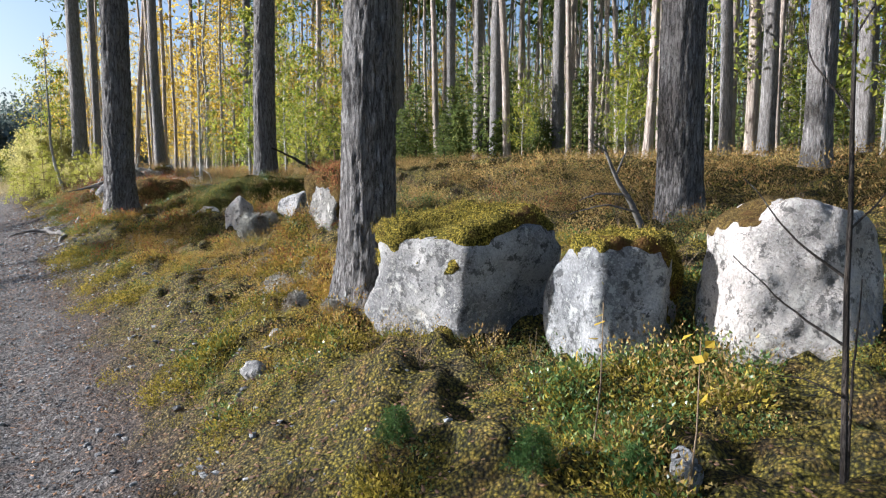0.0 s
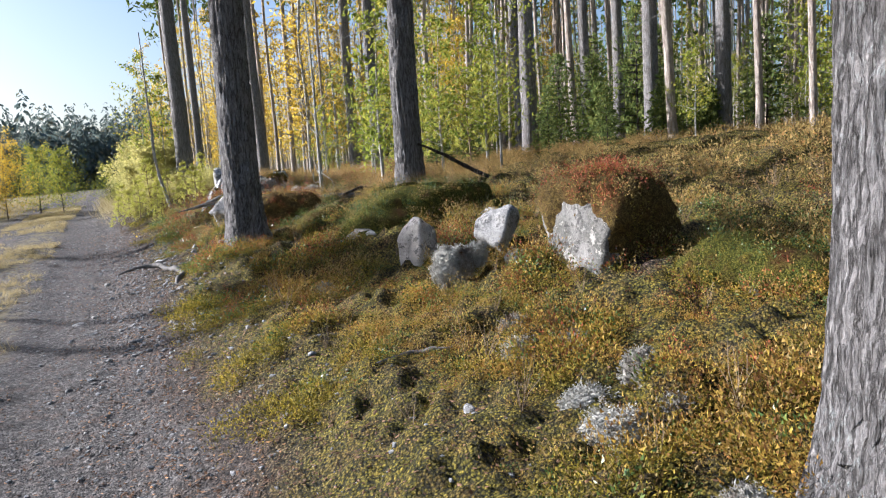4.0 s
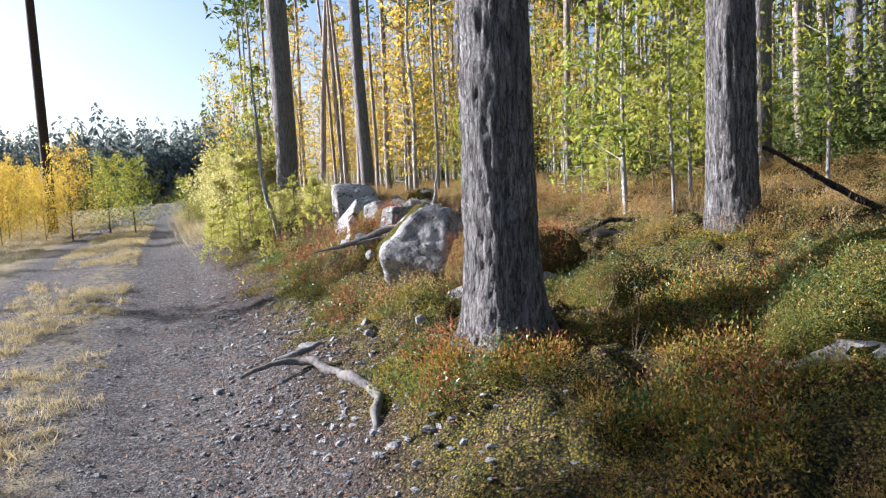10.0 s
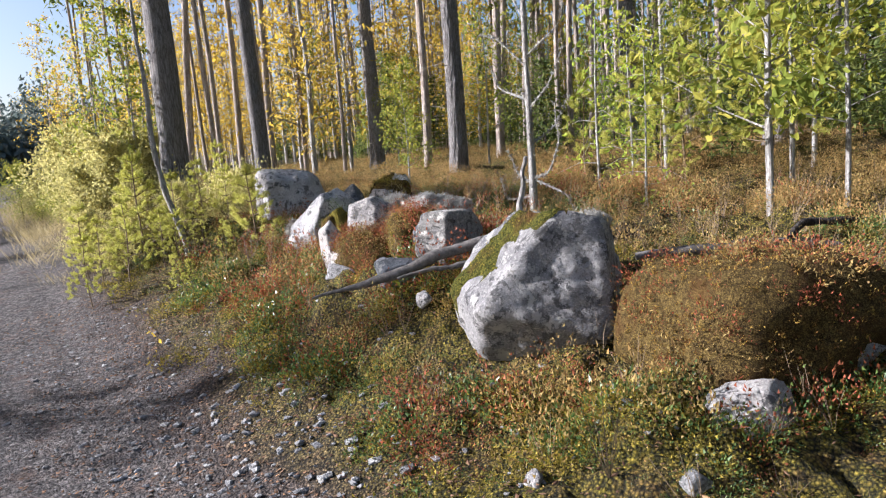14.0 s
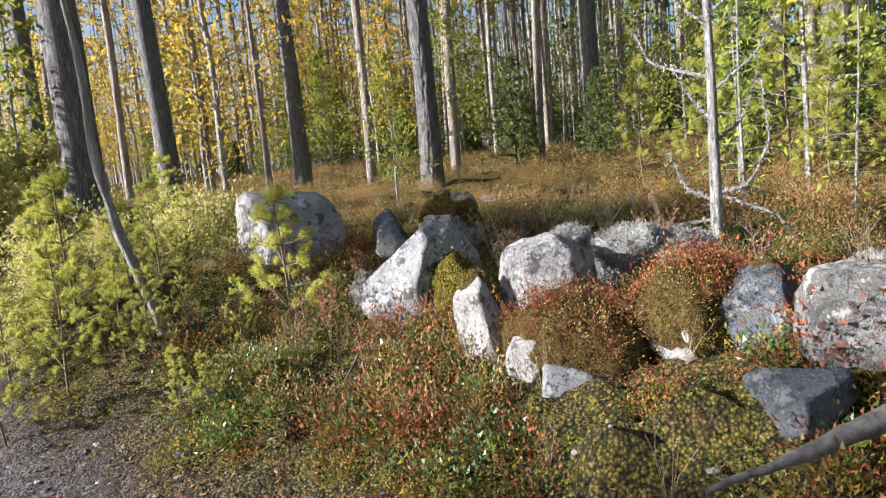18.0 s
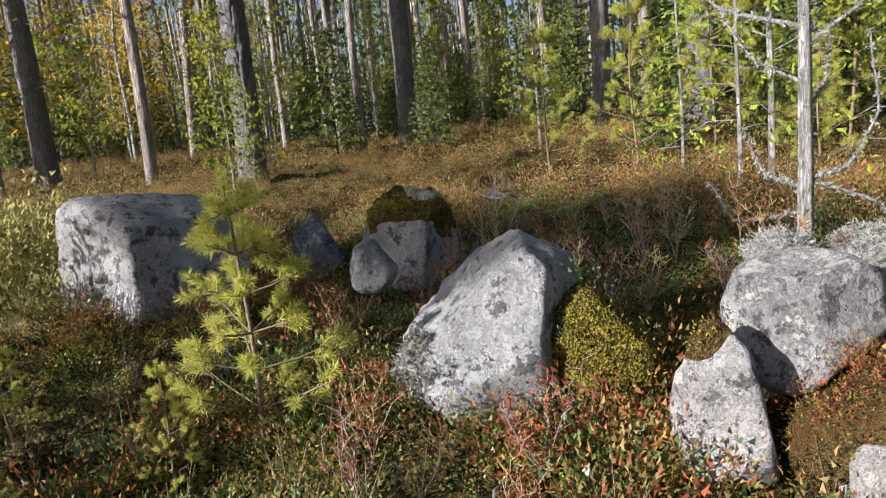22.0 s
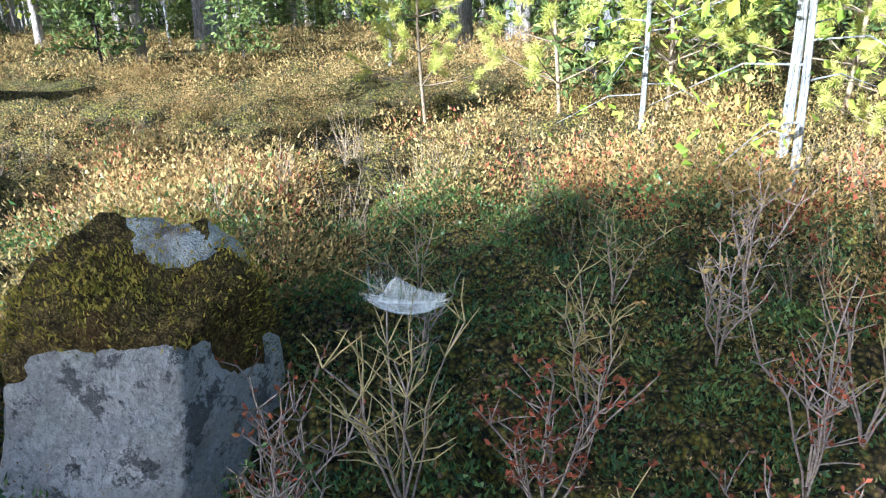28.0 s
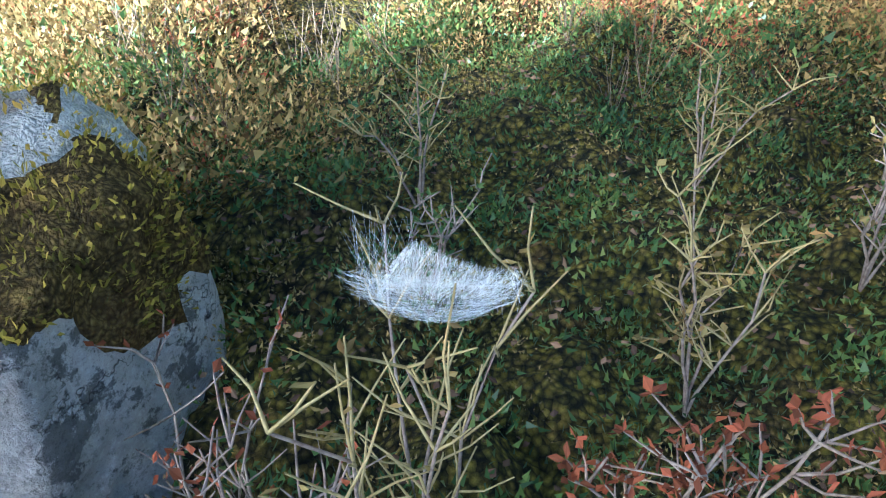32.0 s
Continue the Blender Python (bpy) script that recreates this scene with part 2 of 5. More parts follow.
def granite_material(name, light, dark, lichen=0.5):
    """Speckled granite with crisp crusts of pale and black lichen, and stains."""
    m, nt, b = material(name, 0.88)
    p = coords(nt)
    n1, n2, n3, n4 = tex_noise(nt, p, 3.2, 9, .66), tex_noise(nt, p, 12, 9, .74), tex_noise(nt, p, 85, 4, .8), tex_noise(nt, p, 6.5, 10, .8)
    base = mix(nt, span(nt, n1, .4, .6), dark, light)
    base = mix(nt, math_node(nt, "MULTIPLY", span(nt, n3, .54, .6), .5), base, tuple(c * .25 for c in light))
    base = mix(nt, math_node(nt, "MULTIPLY", span(nt, n3, .45, .38), .4), base, tuple(min(.8, c * 1.5) for c in light))
    crust = math_node(nt, "MULTIPLY", span(nt, n4, .46, .43), lichen)
    base = mix(nt, crust, base, (.55, .54, .5))
    base = mix(nt, math_node(nt, "MULTIPLY", span(nt, n2, .54, .58), .75), base, (.05, .05, .048))
    base = mix(nt, math_node(nt, "MULTIPLY", span(nt, n4, .6, .66), .5), base, (.12, .105, .075))
    crack = node(nt, "ShaderNodeTexVoronoi", Scale=2.4)
    crack.feature = "DISTANCE_TO_EDGE"
    warp = nt.nodes.new("ShaderNodeVectorMath")
    warp.operation = "ADD"
    wob = node(nt, "ShaderNodeTexNoise", Scale=3.0, Detail=6.0, Roughness=0.7)
    nt.links.new(p, wob.inputs["Vector"])
    nt.links.new(p, warp.inputs[0])
    nt.links.new(wob.outputs["Color"], warp.inputs[1])
    nt.links.new(warp.outputs["Vector"], crack.inputs["Vector"])
    line = math_node(nt, "MULTIPLY", span(nt, crack.outputs["Distance"], .014, .0), span(nt, n1, .45, .55))
    base = mix(nt, math_node(nt, "MULTIPLY", line, .8), base, (.035, .033, .03))
    info = nt.nodes.new("ShaderNodeObjectInfo").outputs["Random"]
    base = mix(nt, 1.0, base, ramp(nt, info, [(0, (.85, .88, .9)), (1, (1.0, .97, .93))]), "MULTIPLY")
    nt.links.new(base, b.inputs["Base Color"])
    h = math_node(nt, "ADD", math_node(nt, "ADD", math_node(nt, "MULTIPLY", n2, .9), math_node(nt, "MULTIPLY", crust, .12)), math_node(nt, "SUBTRACT", math_node(nt, "MULTIPLY", n3, .35), line))
    bumped(nt, b, h, 1.0, 0.04)
    return m


def moss_material(name, lo, mid, hi, fine=105, weight=.4):
    m, nt, b = material(name, 0.97)
    p = nt.nodes.new("ShaderNodeNewGeometry").outputs["Position"]
    n1, n2, n3 = tex_noise(nt, p, 4, 4), tex_noise(nt, p, 30, 6, .75), tex_noise(nt, p, 140, 3, .8)
    wob = node(nt, "ShaderNodeTexNoise", Scale=25.0, Detail=3.0)
    nt.links.new(p, wob.inputs["Vector"])
    warp = nt.nodes.new("ShaderNodeVectorMath")
    warp.operation = "MULTIPLY_ADD"
    nt.links.new(wob.outputs["Color"], warp.inputs[0])
    warp.inputs[1].default_value = (.03, .03, .03)
    nt.links.new(p, warp.inputs[2])
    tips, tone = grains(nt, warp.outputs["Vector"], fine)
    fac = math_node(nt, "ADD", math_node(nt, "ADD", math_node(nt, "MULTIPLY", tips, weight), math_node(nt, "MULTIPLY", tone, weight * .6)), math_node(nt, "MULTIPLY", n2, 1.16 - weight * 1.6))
    # tones darken between the tips: the shade of these gaps is put into the colour
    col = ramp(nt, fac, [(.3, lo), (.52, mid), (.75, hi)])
    col = mix(nt, span(nt, n1, .52, .72), col, (.10, .05, .018))
    nt.links.new(col, b.inputs["Base Color"])
    b.inputs["Specular IOR Level"].default_value = 0.08
    bumped(nt, b, math_node(nt, "ADD", math_node(nt, "MULTIPLY", n2, 1.3), math_node(nt, "MULTIPLY", tips, weight * 2 - .2)), 1.0, 0.025)
    return m


def bark_material(name, plate, crack, scale=1.0, lichen=(.3, .34, .33)):
    """Ridged bark: long uneven fissures at two sizes, flaky plates between them, specks of lichen."""
    m, nt, b = material(name, 0.93)
    p = coords(nt)
    mp = node(nt, "ShaderNodeMapping", Scale=(9 * scale, 9 * scale, 1.1 * scale))
    nt.links.new(p, mp.inputs["Vector"])
    q = mp.outputs["Vector"]
    n2, n3, n1 = tex_noise(nt, q, 5, 7, .8), tex_noise(nt, p, 80, 5, .75), tex_noise(nt, p, 2.5, 4)
    flat = node(nt, "ShaderNodeMapping", Scale=(16 * scale, 16 * scale, 6 * scale))
    nt.links.new(p, flat.inputs["Vector"])
    n5 = tex_noise(nt, flat.outputs["Vector"], 2.0, 7, .72)
    wob = node(nt, "ShaderNodeTexNoise", Scale=1.1, Detail=6.0, Roughness=0.7)
    nt.links.new(q, wob.inputs["Vector"])
    warp = nt.nodes.new("ShaderNodeVectorMath")
    warp.operation = "MULTIPLY_ADD"
    nt.links.new(wob.outputs["Color"], warp.inputs[0])
    warp.inputs[1].default_value = (1.6, 1.6, 1.2)
    nt.links.new(q, warp.inputs[2])
    cell, fine, flake = (node(nt, "ShaderNodeTexVoronoi", Scale=k) for k in (1.7, 4.6, 4.6))
    cell.feature = fine.feature = "DISTANCE_TO_EDGE"
    for v in (cell, fine, flake):
        nt.links.new(warp.outputs["Vector"], v.inputs["Vector"])
    jag = math_node(nt, "MULTIPLY", math_node(nt, "SUBTRACT", n2, .5), .3)
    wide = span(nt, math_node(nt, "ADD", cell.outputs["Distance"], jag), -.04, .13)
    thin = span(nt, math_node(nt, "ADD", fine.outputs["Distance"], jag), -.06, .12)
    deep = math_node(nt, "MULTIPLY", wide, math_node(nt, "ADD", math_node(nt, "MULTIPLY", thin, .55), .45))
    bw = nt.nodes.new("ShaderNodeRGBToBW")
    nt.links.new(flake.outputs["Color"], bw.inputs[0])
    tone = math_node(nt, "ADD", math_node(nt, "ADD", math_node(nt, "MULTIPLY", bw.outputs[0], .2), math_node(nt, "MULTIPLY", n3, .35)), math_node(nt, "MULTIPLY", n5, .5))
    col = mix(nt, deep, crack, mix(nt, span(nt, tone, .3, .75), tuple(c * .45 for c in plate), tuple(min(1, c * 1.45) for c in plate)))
    col = mix(nt, math_node(nt, "MULTIPLY", math_node(nt, "MULTIPLY", span(nt, n5, .54, .62), span(nt, n1, .45, .6)), deep), col, lichen)
    nt.links.new(col, b.inputs["Base Color"])
    h = math_node(nt, "ADD", math_node(nt, "MULTIPLY", deep, .9), math_node(nt, "ADD", math_node(nt, "MULTIPLY", n5, .9), math_node(nt, "ADD", math_node(nt, "MULTIPLY", bw.outputs[0], .15), math_node(nt, "MULTIPLY", n3, .4))))
    bumped(nt, b, h, 1.0, 0.032)
    return m


def leaf_material(name, stops, thin=0.35, rough=0.55):
    m, nt, b = material(name, rough)
    b.inputs["Specular IOR Level"].default_value = 0.3 if rough < .5 else 0.1
    info = nt.nodes.new("ShaderNodeNewGeometry").outputs["Random Per Island"]
    p = nt.nodes.new("ShaderNodeNewGeometry").outputs["Position"]
    patch = tex_noise(nt, p, 1.3, 3)
    fac = math_node(nt, "ADD", math_node(nt, "MULTIPLY", info, .62), math_node(nt, "MULTIPLY", span(nt, patch, .3, .7), .38))
    col = ramp(nt, fac, stops)
    nt.links.new(col, b.inputs["Base Color"])
    tr = nt.nodes.new("ShaderNodeBsdfTranslucent")
    nt.links.new(col, tr.inputs["Color"])
    ms = nt.nodes.new("ShaderNodeMixShader")
    ms.inputs[0].default_value = thin
    nt.links.new(b.outputs[0], ms.inputs[1])
    nt.links.new(tr.outputs[0], ms.inputs[2])
    nt.links.new(ms.outputs[0], nt.nodes["Material Output"].inputs["Surface"])
    return m


def plain_material(name, a, c, scale=20, rough=0.85):
    m, nt, b = material(name, rough)
    p = coords(nt)
    n = tex_noise(nt, p, scale, 5, .7)
    nt.links.new(mix(nt, span(nt, n, .3, .7), a, c), b.inputs["Base Color"])
    bumped(nt, b, n, .6, .008)
    return m


EARTH = ground_material()
GRANITE = granite_material("granite", (.48, .47, .45), (.17, .17, .172), .9)
GRANITE_MID = granite_material("mossy_granite", (.33, .325, .31), (.13, .132, .12), .9)
GRANITE_PALE = granite_material("pale_granite", (.62, .59, .55), (.36, .34, .32), .8)
GRANITE_DARK = granite_material("dark_granite", (.22, .235, .25), (.09, .095, .1), .5)
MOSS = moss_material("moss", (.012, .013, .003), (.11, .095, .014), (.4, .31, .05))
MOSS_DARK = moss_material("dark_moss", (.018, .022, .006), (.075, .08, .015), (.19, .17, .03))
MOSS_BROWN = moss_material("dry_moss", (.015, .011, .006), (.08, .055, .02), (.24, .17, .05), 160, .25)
LICHEN = moss_material("reindeer_lichen", (.2, .2, .18), (.45, .44, .39), (.68, .66, .59), 220, .2)
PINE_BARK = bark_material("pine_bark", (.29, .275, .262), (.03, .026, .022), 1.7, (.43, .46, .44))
GREY_BARK = bark_material("grey_pine_bark", (.36, .34, .32), (.11, .095, .085), 1.75)
# paler than the near barks: sunshine on far trunks is put into the colour
SUNLIT_FAR_BARK = bark_material("sunlit_far_pine_bark", (.54, .46, .38), (.22, .17, .14), .8)
BIRCH_BARK = bark_material("birch_bark", (.62, .6, .55), (.33, .3, .26), 1.5, (.66, .67, .58))
DARK_BARK = bark_material("dark_bark", (.085, .07, .058), (.025, .02, .017), 1.6)
DEADWOOD = plain_material("weathered_wood", (.045, .04, .035), (.2, .185, .165), 30)
POLE_WOOD = plain_material("tarred_wood", (.022, .017, .014), (.06, .045, .035), 12)
STEM = plain_material("shrub_stem", (.085, .055, .035), (.3, .23, .14), 60)
TWIG = plain_material("pale_twig", (.14, .09, .07), (.42, .34, .27), 70)
YOUNG_TWIG = plain_material("yellow_green_twig", (.26, .19, .07), (.5, .4, .18), 70)
NEEDLES = leaf_material("pine_needles", [(0, (.035, .06, .015)), (.5, (.09, .13, .025)), (1, (.2, .22, .05))], .3)
SAP_NEEDLES = leaf_material("young_pine_needles", [(0, (.28, .3, .055)), (.5, (.5, .5, .1)), (1, (.68, .62, .2))], .45)
SPRUCE = leaf_material("spruce_needles", [(0, (.05, .085, .03)), (.5, (.14, .18, .05)), (1, (.32, .33, .09))], .45)
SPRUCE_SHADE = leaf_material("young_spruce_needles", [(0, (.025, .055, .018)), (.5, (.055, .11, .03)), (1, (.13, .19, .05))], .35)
YELLOW = leaf_material("yellow_leaves", [(0, (.36, .23, .025)), (.5, (.56, .4, .05)), (1, (.68, .54, .12))], .5)
YELLOWGREEN = leaf_material("turning_leaves", [(0, (.1, .15, .025)), (.5, (.24, .27, .04)), (1, (.5, .42, .07))], .5)
WILLOW = leaf_material("pale_leaves", [(0, (.28, .28, .09)), (.5, (.5, .46, .16)), (1, (.68, .6, .26))], .45)
LINGON = leaf_material("lingonberry_leaves", [(0, (.02, .05, .018)), (.5, (.08, .14, .035)), (.85, (.2, .25, .06)), (1, (.36, .34, .09))], .3, .35)
HEATH = leaf_material("autumn_heath", [(0, (.04, .025, .015)), (.3, (.17, .11, .04)), (.55, (.36, .28, .1)), (.75, (.44, .3, .1)), (.9, (.42, .2, .07)), (1, (.24, .08, .045))], .4)
GOLDHEATH = leaf_material("golden_heath", [(0, (.035, .02, .012)), (.25, (.16, .08, .03)), (.5, (.32, .2, .045)), (.75, (.44, .31, .06)), (.9, (.3, .11, .04)), (1, (.24, .25, .05))], .4)
STRAW = leaf_material("straw_heath", [(0, (.045, .035, .015)), (.25, (.16, .12, .04)), (.5, (.36, .24, .085)), (.72, (.47, .31, .12)), (.86, (.4, .2, .075)), (1, (.22, .25, .06))], .42)
GREENLEAF = leaf_material("green_birch_leaves", [(0, (.16, .26, .03)), (.5, (.34, .44, .05)), (.85, (.5, .54, .08)), (1, (.65, .55, .08))], .5)
REDLEAF = leaf_material("red_leaves", [(0, (.08, .025, .018)), (.4, (.22, .075, .032)), (.8, (.42, .12, .06)), (1, (.55, .3, .09))], .35)
MOSSTUFT = leaf_material("moss_tufts", [(0, (.028, .03, .006)), (.35, (.125, .11, .018)), (.7, (.36, .285, .042)), (1, (.44, .29, .06))], .35)
DRYGRASS = leaf_material("dry_grass", [(0, (.22, .17, .07)), (.5, (.42, .34, .16)), (1, (.62, .53, .3))], .35)
DEADLEAF = leaf_material("fallen_leaves", [(0, (.035, .022, .016)), (.4, (.13, .075, .045)), (.75, (.3, .18, .105)), (.93, (.5, .28, .13)), (1, (.62, .48, .33))], .15)
# needle colour greyed and blued: the haze of distance is put into it
HAZE_GREEN = leaf_material("hazy_far_conifers", [(0, (.1, .135, .125)), (.65, (.145, .175, .15)), (.9, (.2, .18, .12)), (1, (.24, .19, .1))], .35)
WEB = plain_material("spider_silk", (.85, .85, .82), (.95, .95, .92), 40, .4)


# ---- building tools ----
def mk(name, verts, faces, mat, smooth=True):
    me = bpy.data.meshes.new(name)
    fs = []
    for f in faces if isinstance(faces, list) else [faces]:
        fs += np.asarray(f).tolist()
    me.from_pydata(np.asarray(verts, float).tolist(), [], fs)
    me.materials.append(mat)
    if smooth:
        me.polygons.foreach_set("use_smooth", np.ones(len(me.polygons), bool))
    return me


def part(name, me, parent, label="", kind=""):
    ob = new(name, me)
    ob.parent = parent
    if kind:
        ob["kind"] = kind
    if label:
        ob["label"] = label
    return ob


class Heap:
    """Collects pieces of one mesh."""

    def __init__(self):
        self.v, self.f, self.n = [], [], 0

    def add(self, v, f):
        self.v.append(np.asarray(v, float))
        self.f.append(np.asarray(f, int) + self.n)
        self.n += len(v)

    def mesh(self, name, mat, smooth=True):
        return mk(name, np.concatenate(self.v), self.f, mat, smooth)


def tube(points, radii, sides=6):
    """A round limb along points."""
    p = np.asarray(points, float)
    d = np.gradient(p, axis=0)
    d /= np.linalg.norm(d, axis=1)[:, None] + 1e-9
    ref = np.where(np.abs(d[:, 2:3]) > .9, [[1.0, 0, 0]], [[0, 0, 1.0]])
    a = np.cross(d, ref)
    a /= np.linalg.norm(a, axis=1)[:, None] + 1e-9
    b = np.cross(d, a)
    th = np.arange(sides) * 2 * math.pi / sides
    rad = np.broadcast_to(np.asarray(radii, float), (len(p),))
    v = (p[:, None] + rad[:, None, None] * (np.cos(th)[None, :, None] * a[:, None] + np.sin(th)[None, :, None] * b[:, None])).reshape(-1, 3)
    i, j = np.meshgrid(np.arange(len(p) - 1), np.arange(sides), indexing="ij")
    i, j = i.ravel(), j.ravel()
    k = (j + 1) % sides
    return v, np.stack([i * sides + j, i * sides + k, (i + 1) * sides + k, (i + 1) * sides + j], 1)


def leaves(at, along, across, length, width, fold=0.15):
    """Diamond leaves, one quad each: places, directions, cross directions and sizes."""
    at, along, across = (np.asarray(q, float) for q in (at, along, across))
    length, width = (np.broadcast_to(np.asarray(q, float), (len(at),))[:, None] for q in (length, width))
    up = np.cross(along, across)
    v = np.stack([at, at + along * length * .5 + across * width * .5 + up * width * fold,
                  at + along * length, at + along * length * .5 - across * width * .5 + up * width * fold], 1).reshape(-1, 3)
    return v, np.arange(len(at) * 4).reshape(-1, 4)


def unit(v):
    return v / (np.linalg.norm(v, axis=-1, keepdims=True) + 1e-9)


def any_ways(rng, n, up=0.0):
    v = rng.normal(size=(n, 3))
    v[:, 2] += up
    return unit(v)


def spread(template, xs, ys, zs, turns, sizes, lean=None, rng=None):
    """Many copies of one small mesh, joined."""
    v, f = template
    c, s = np.cos(turns)[:, None], np.sin(turns)[:, None]
    x, y, z = v[None, :, 0], v[None, :, 1], v[None, :, 2]
    k = sizes[:, None]
    px = (c * x - s * y) * k
    py = (s * x + c * y) * k
    pz = z * k
    if lean is not None:
        px, py = px + pz * lean[:, :1], py + pz * lean[:, 1:]
    out = np.stack([px + xs[:, None], py + ys[:, None], pz + zs[:, None]], 2).reshape(-1, 3)
    faces = (f[None] + (np.arange(len(xs)) * len(v))[:, None, None]).reshape(-1, f.shape[1])
    return out, faces


def sprig(seed, n, height, leaf, wide):
    """A low rounded shrub: small leaves set outwards over an uneven dome."""
    g = np.random.default_rng(seed)
    d = unit(np.stack([g.normal(size=n), g.normal(size=n), np.abs(g.normal(size=n)) * 1.1 + .12], 1))
    lump = 1 + .35 * np.sin(np.arctan2(d[:, 1], d[:, 0]) * 3 + seed)
    at = d * [wide, wide, height] * (lump * g.uniform(.62, 1.05, n))[:, None]
    way = unit(d + g.normal(size=(n, 3)) * .45 + [0, 0, .35])
    long, half = (g.uniform(.75, 1.3, n) * leaf)[:, None], (g.uniform(.3, .45, n) * leaf)[:, None]
    across = any_ways(g, n)
    v = np.stack([at - way * long * .4 - across * half, at - way * long * .4 + across * half, at + way * long * .6], 1).reshape(-1, 3)
    return v, np.arange(3 * n).reshape(-1, 3)


SPRIG_A, SPRIG_B = sprig(21, 44, .1, .014, .08), sprig(22, 44, .13, .014, .09)


def stuff(name, me, label, category):
    return tagged(new(name, me), label, category, kind="stuff")


# ---- ground ----
def steps(lo, hi, fine, far_lo, far_hi):
    mid = list(np.arange(lo, hi, fine))
    out, d, q = [], fine, hi
    while q < far_hi:
        out.append(q)
        d *= 1.13
        q += d
    out.append(far_hi)
    back, d, q = [], fine, lo - fine
    while q > far_lo:
        back.append(q)
        d *= 1.13
        q -= d
    back.append(far_lo)
    return np.array(back[::-1] + mid + out)


gs, gr = steps(-2, 22.5, .04, -500, 900), steps(-3.6, 7, .085, -900, 700)
gr = np.unique(np.concatenate([gr, np.arange(.6, 5.0, .036), np.arange(5.0, 8.0, .06)]).round(4))
gr = gr[np.concatenate([[True], np.diff(gr) > .015])]
S, R = np.meshgrid(gs, gr, indexing="ij")
GX, GY = xy(S, R)
GZ = ground_at(GX, GY)
i, j = np.meshgrid(np.arange(len(gs) - 1), np.arange(len(gr) - 1), indexing="ij")
i, j = i.ravel(), j.ravel()
w = len(gr)
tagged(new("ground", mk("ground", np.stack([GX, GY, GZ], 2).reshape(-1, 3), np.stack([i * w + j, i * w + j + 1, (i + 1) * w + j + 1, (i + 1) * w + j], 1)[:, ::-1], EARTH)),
       "gravel track with mossy forest floor and dry meadow beside it", "ground", kind="structure")

# ---- rocks ----
_bm = bmesh.new()
bmesh.ops.create_icosphere(_bm, subdivisions=5, radius=1)
BALL = np.array([v.co[:] for v in _bm.verts])
BALL_F = np.array([[v.index for v in f.verts] for f in _bm.faces])
_bm.free()
_bm = bmesh.new()
bmesh.ops.create_icosphere(_bm, subdivisions=4, radius=1)
MID = np.array([v.co[:] for v in _bm.verts])
MID_F = np.array([[v.index for v in f.verts] for f in _bm.faces])
_bm.free()
_bm = bmesh.new()
bmesh.ops.create_icosphere(_bm, subdivisions=3, radius=1)
SMALL = np.array([v.co[:] for v in _bm.verts])
SMALL_F = np.array([[v.index for v in f.verts] for f in _bm.faces])
_bm.free()


def stone_shape(size, seed, facets=(), sharp=13, ball=BALL, rough=1.0):
    """A weathered block: broken faces with blunt edges, then chips and unevenness."""
    rng = np.random.default_rng(seed)
    normals = [np.array(q[:3]) / np.linalg.norm(q[:3]) for q in facets]
    dist = [q[3] for q in facets]
    for n in any_ways(rng, 12):
        if all(n @ m < .7 for m in normals):
            normals.append(n)
            dist.append(rng.uniform(.5, .72) if len(facets) < 4 else rng.uniform(.74, .95))
    k = sum((np.maximum(0, ball @ n) / d) ** sharp for n, d in zip(normals, dist)) + 1.0
    v = ball * (k ** (-1 / sharp))[:, None]
    chip = np.clip(vnoise(*(v.T * 2.6), seed + 6) - .35, 0, 1)
    v = v * (1 + rough * (.045 * fbm(*(v.T * 1.5), 2, seed) + .026 * fbm(*(v.T * 5), 5, seed + 9, .62) - .12 * chip - .025 * np.clip(1 - np.abs(vnoise(*(v.T * 2.3), seed + 4)) * 9, 0, 1)))[:, None]
    lo, hi = v.min(0), v.max(0)
    return (v - (lo + hi) / 2) / (hi - lo) * np.asarray(size)


def normals_of(v, f):
    n = np.zeros_like(v)
    fn = np.cross(v[f[:, 1]] - v[f[:, 0]], v[f[:, 2]] - v[f[:, 0]])
    for k in range(3):
        np.add.at(n, f[:, k], fn)
    return unit(n)


def turned(v, deg, tilt=0, tip=0):
    return v @ np.array(Euler((radians(tilt), radians(tip), radians(deg))).to_matrix()).T


ROCKS = []


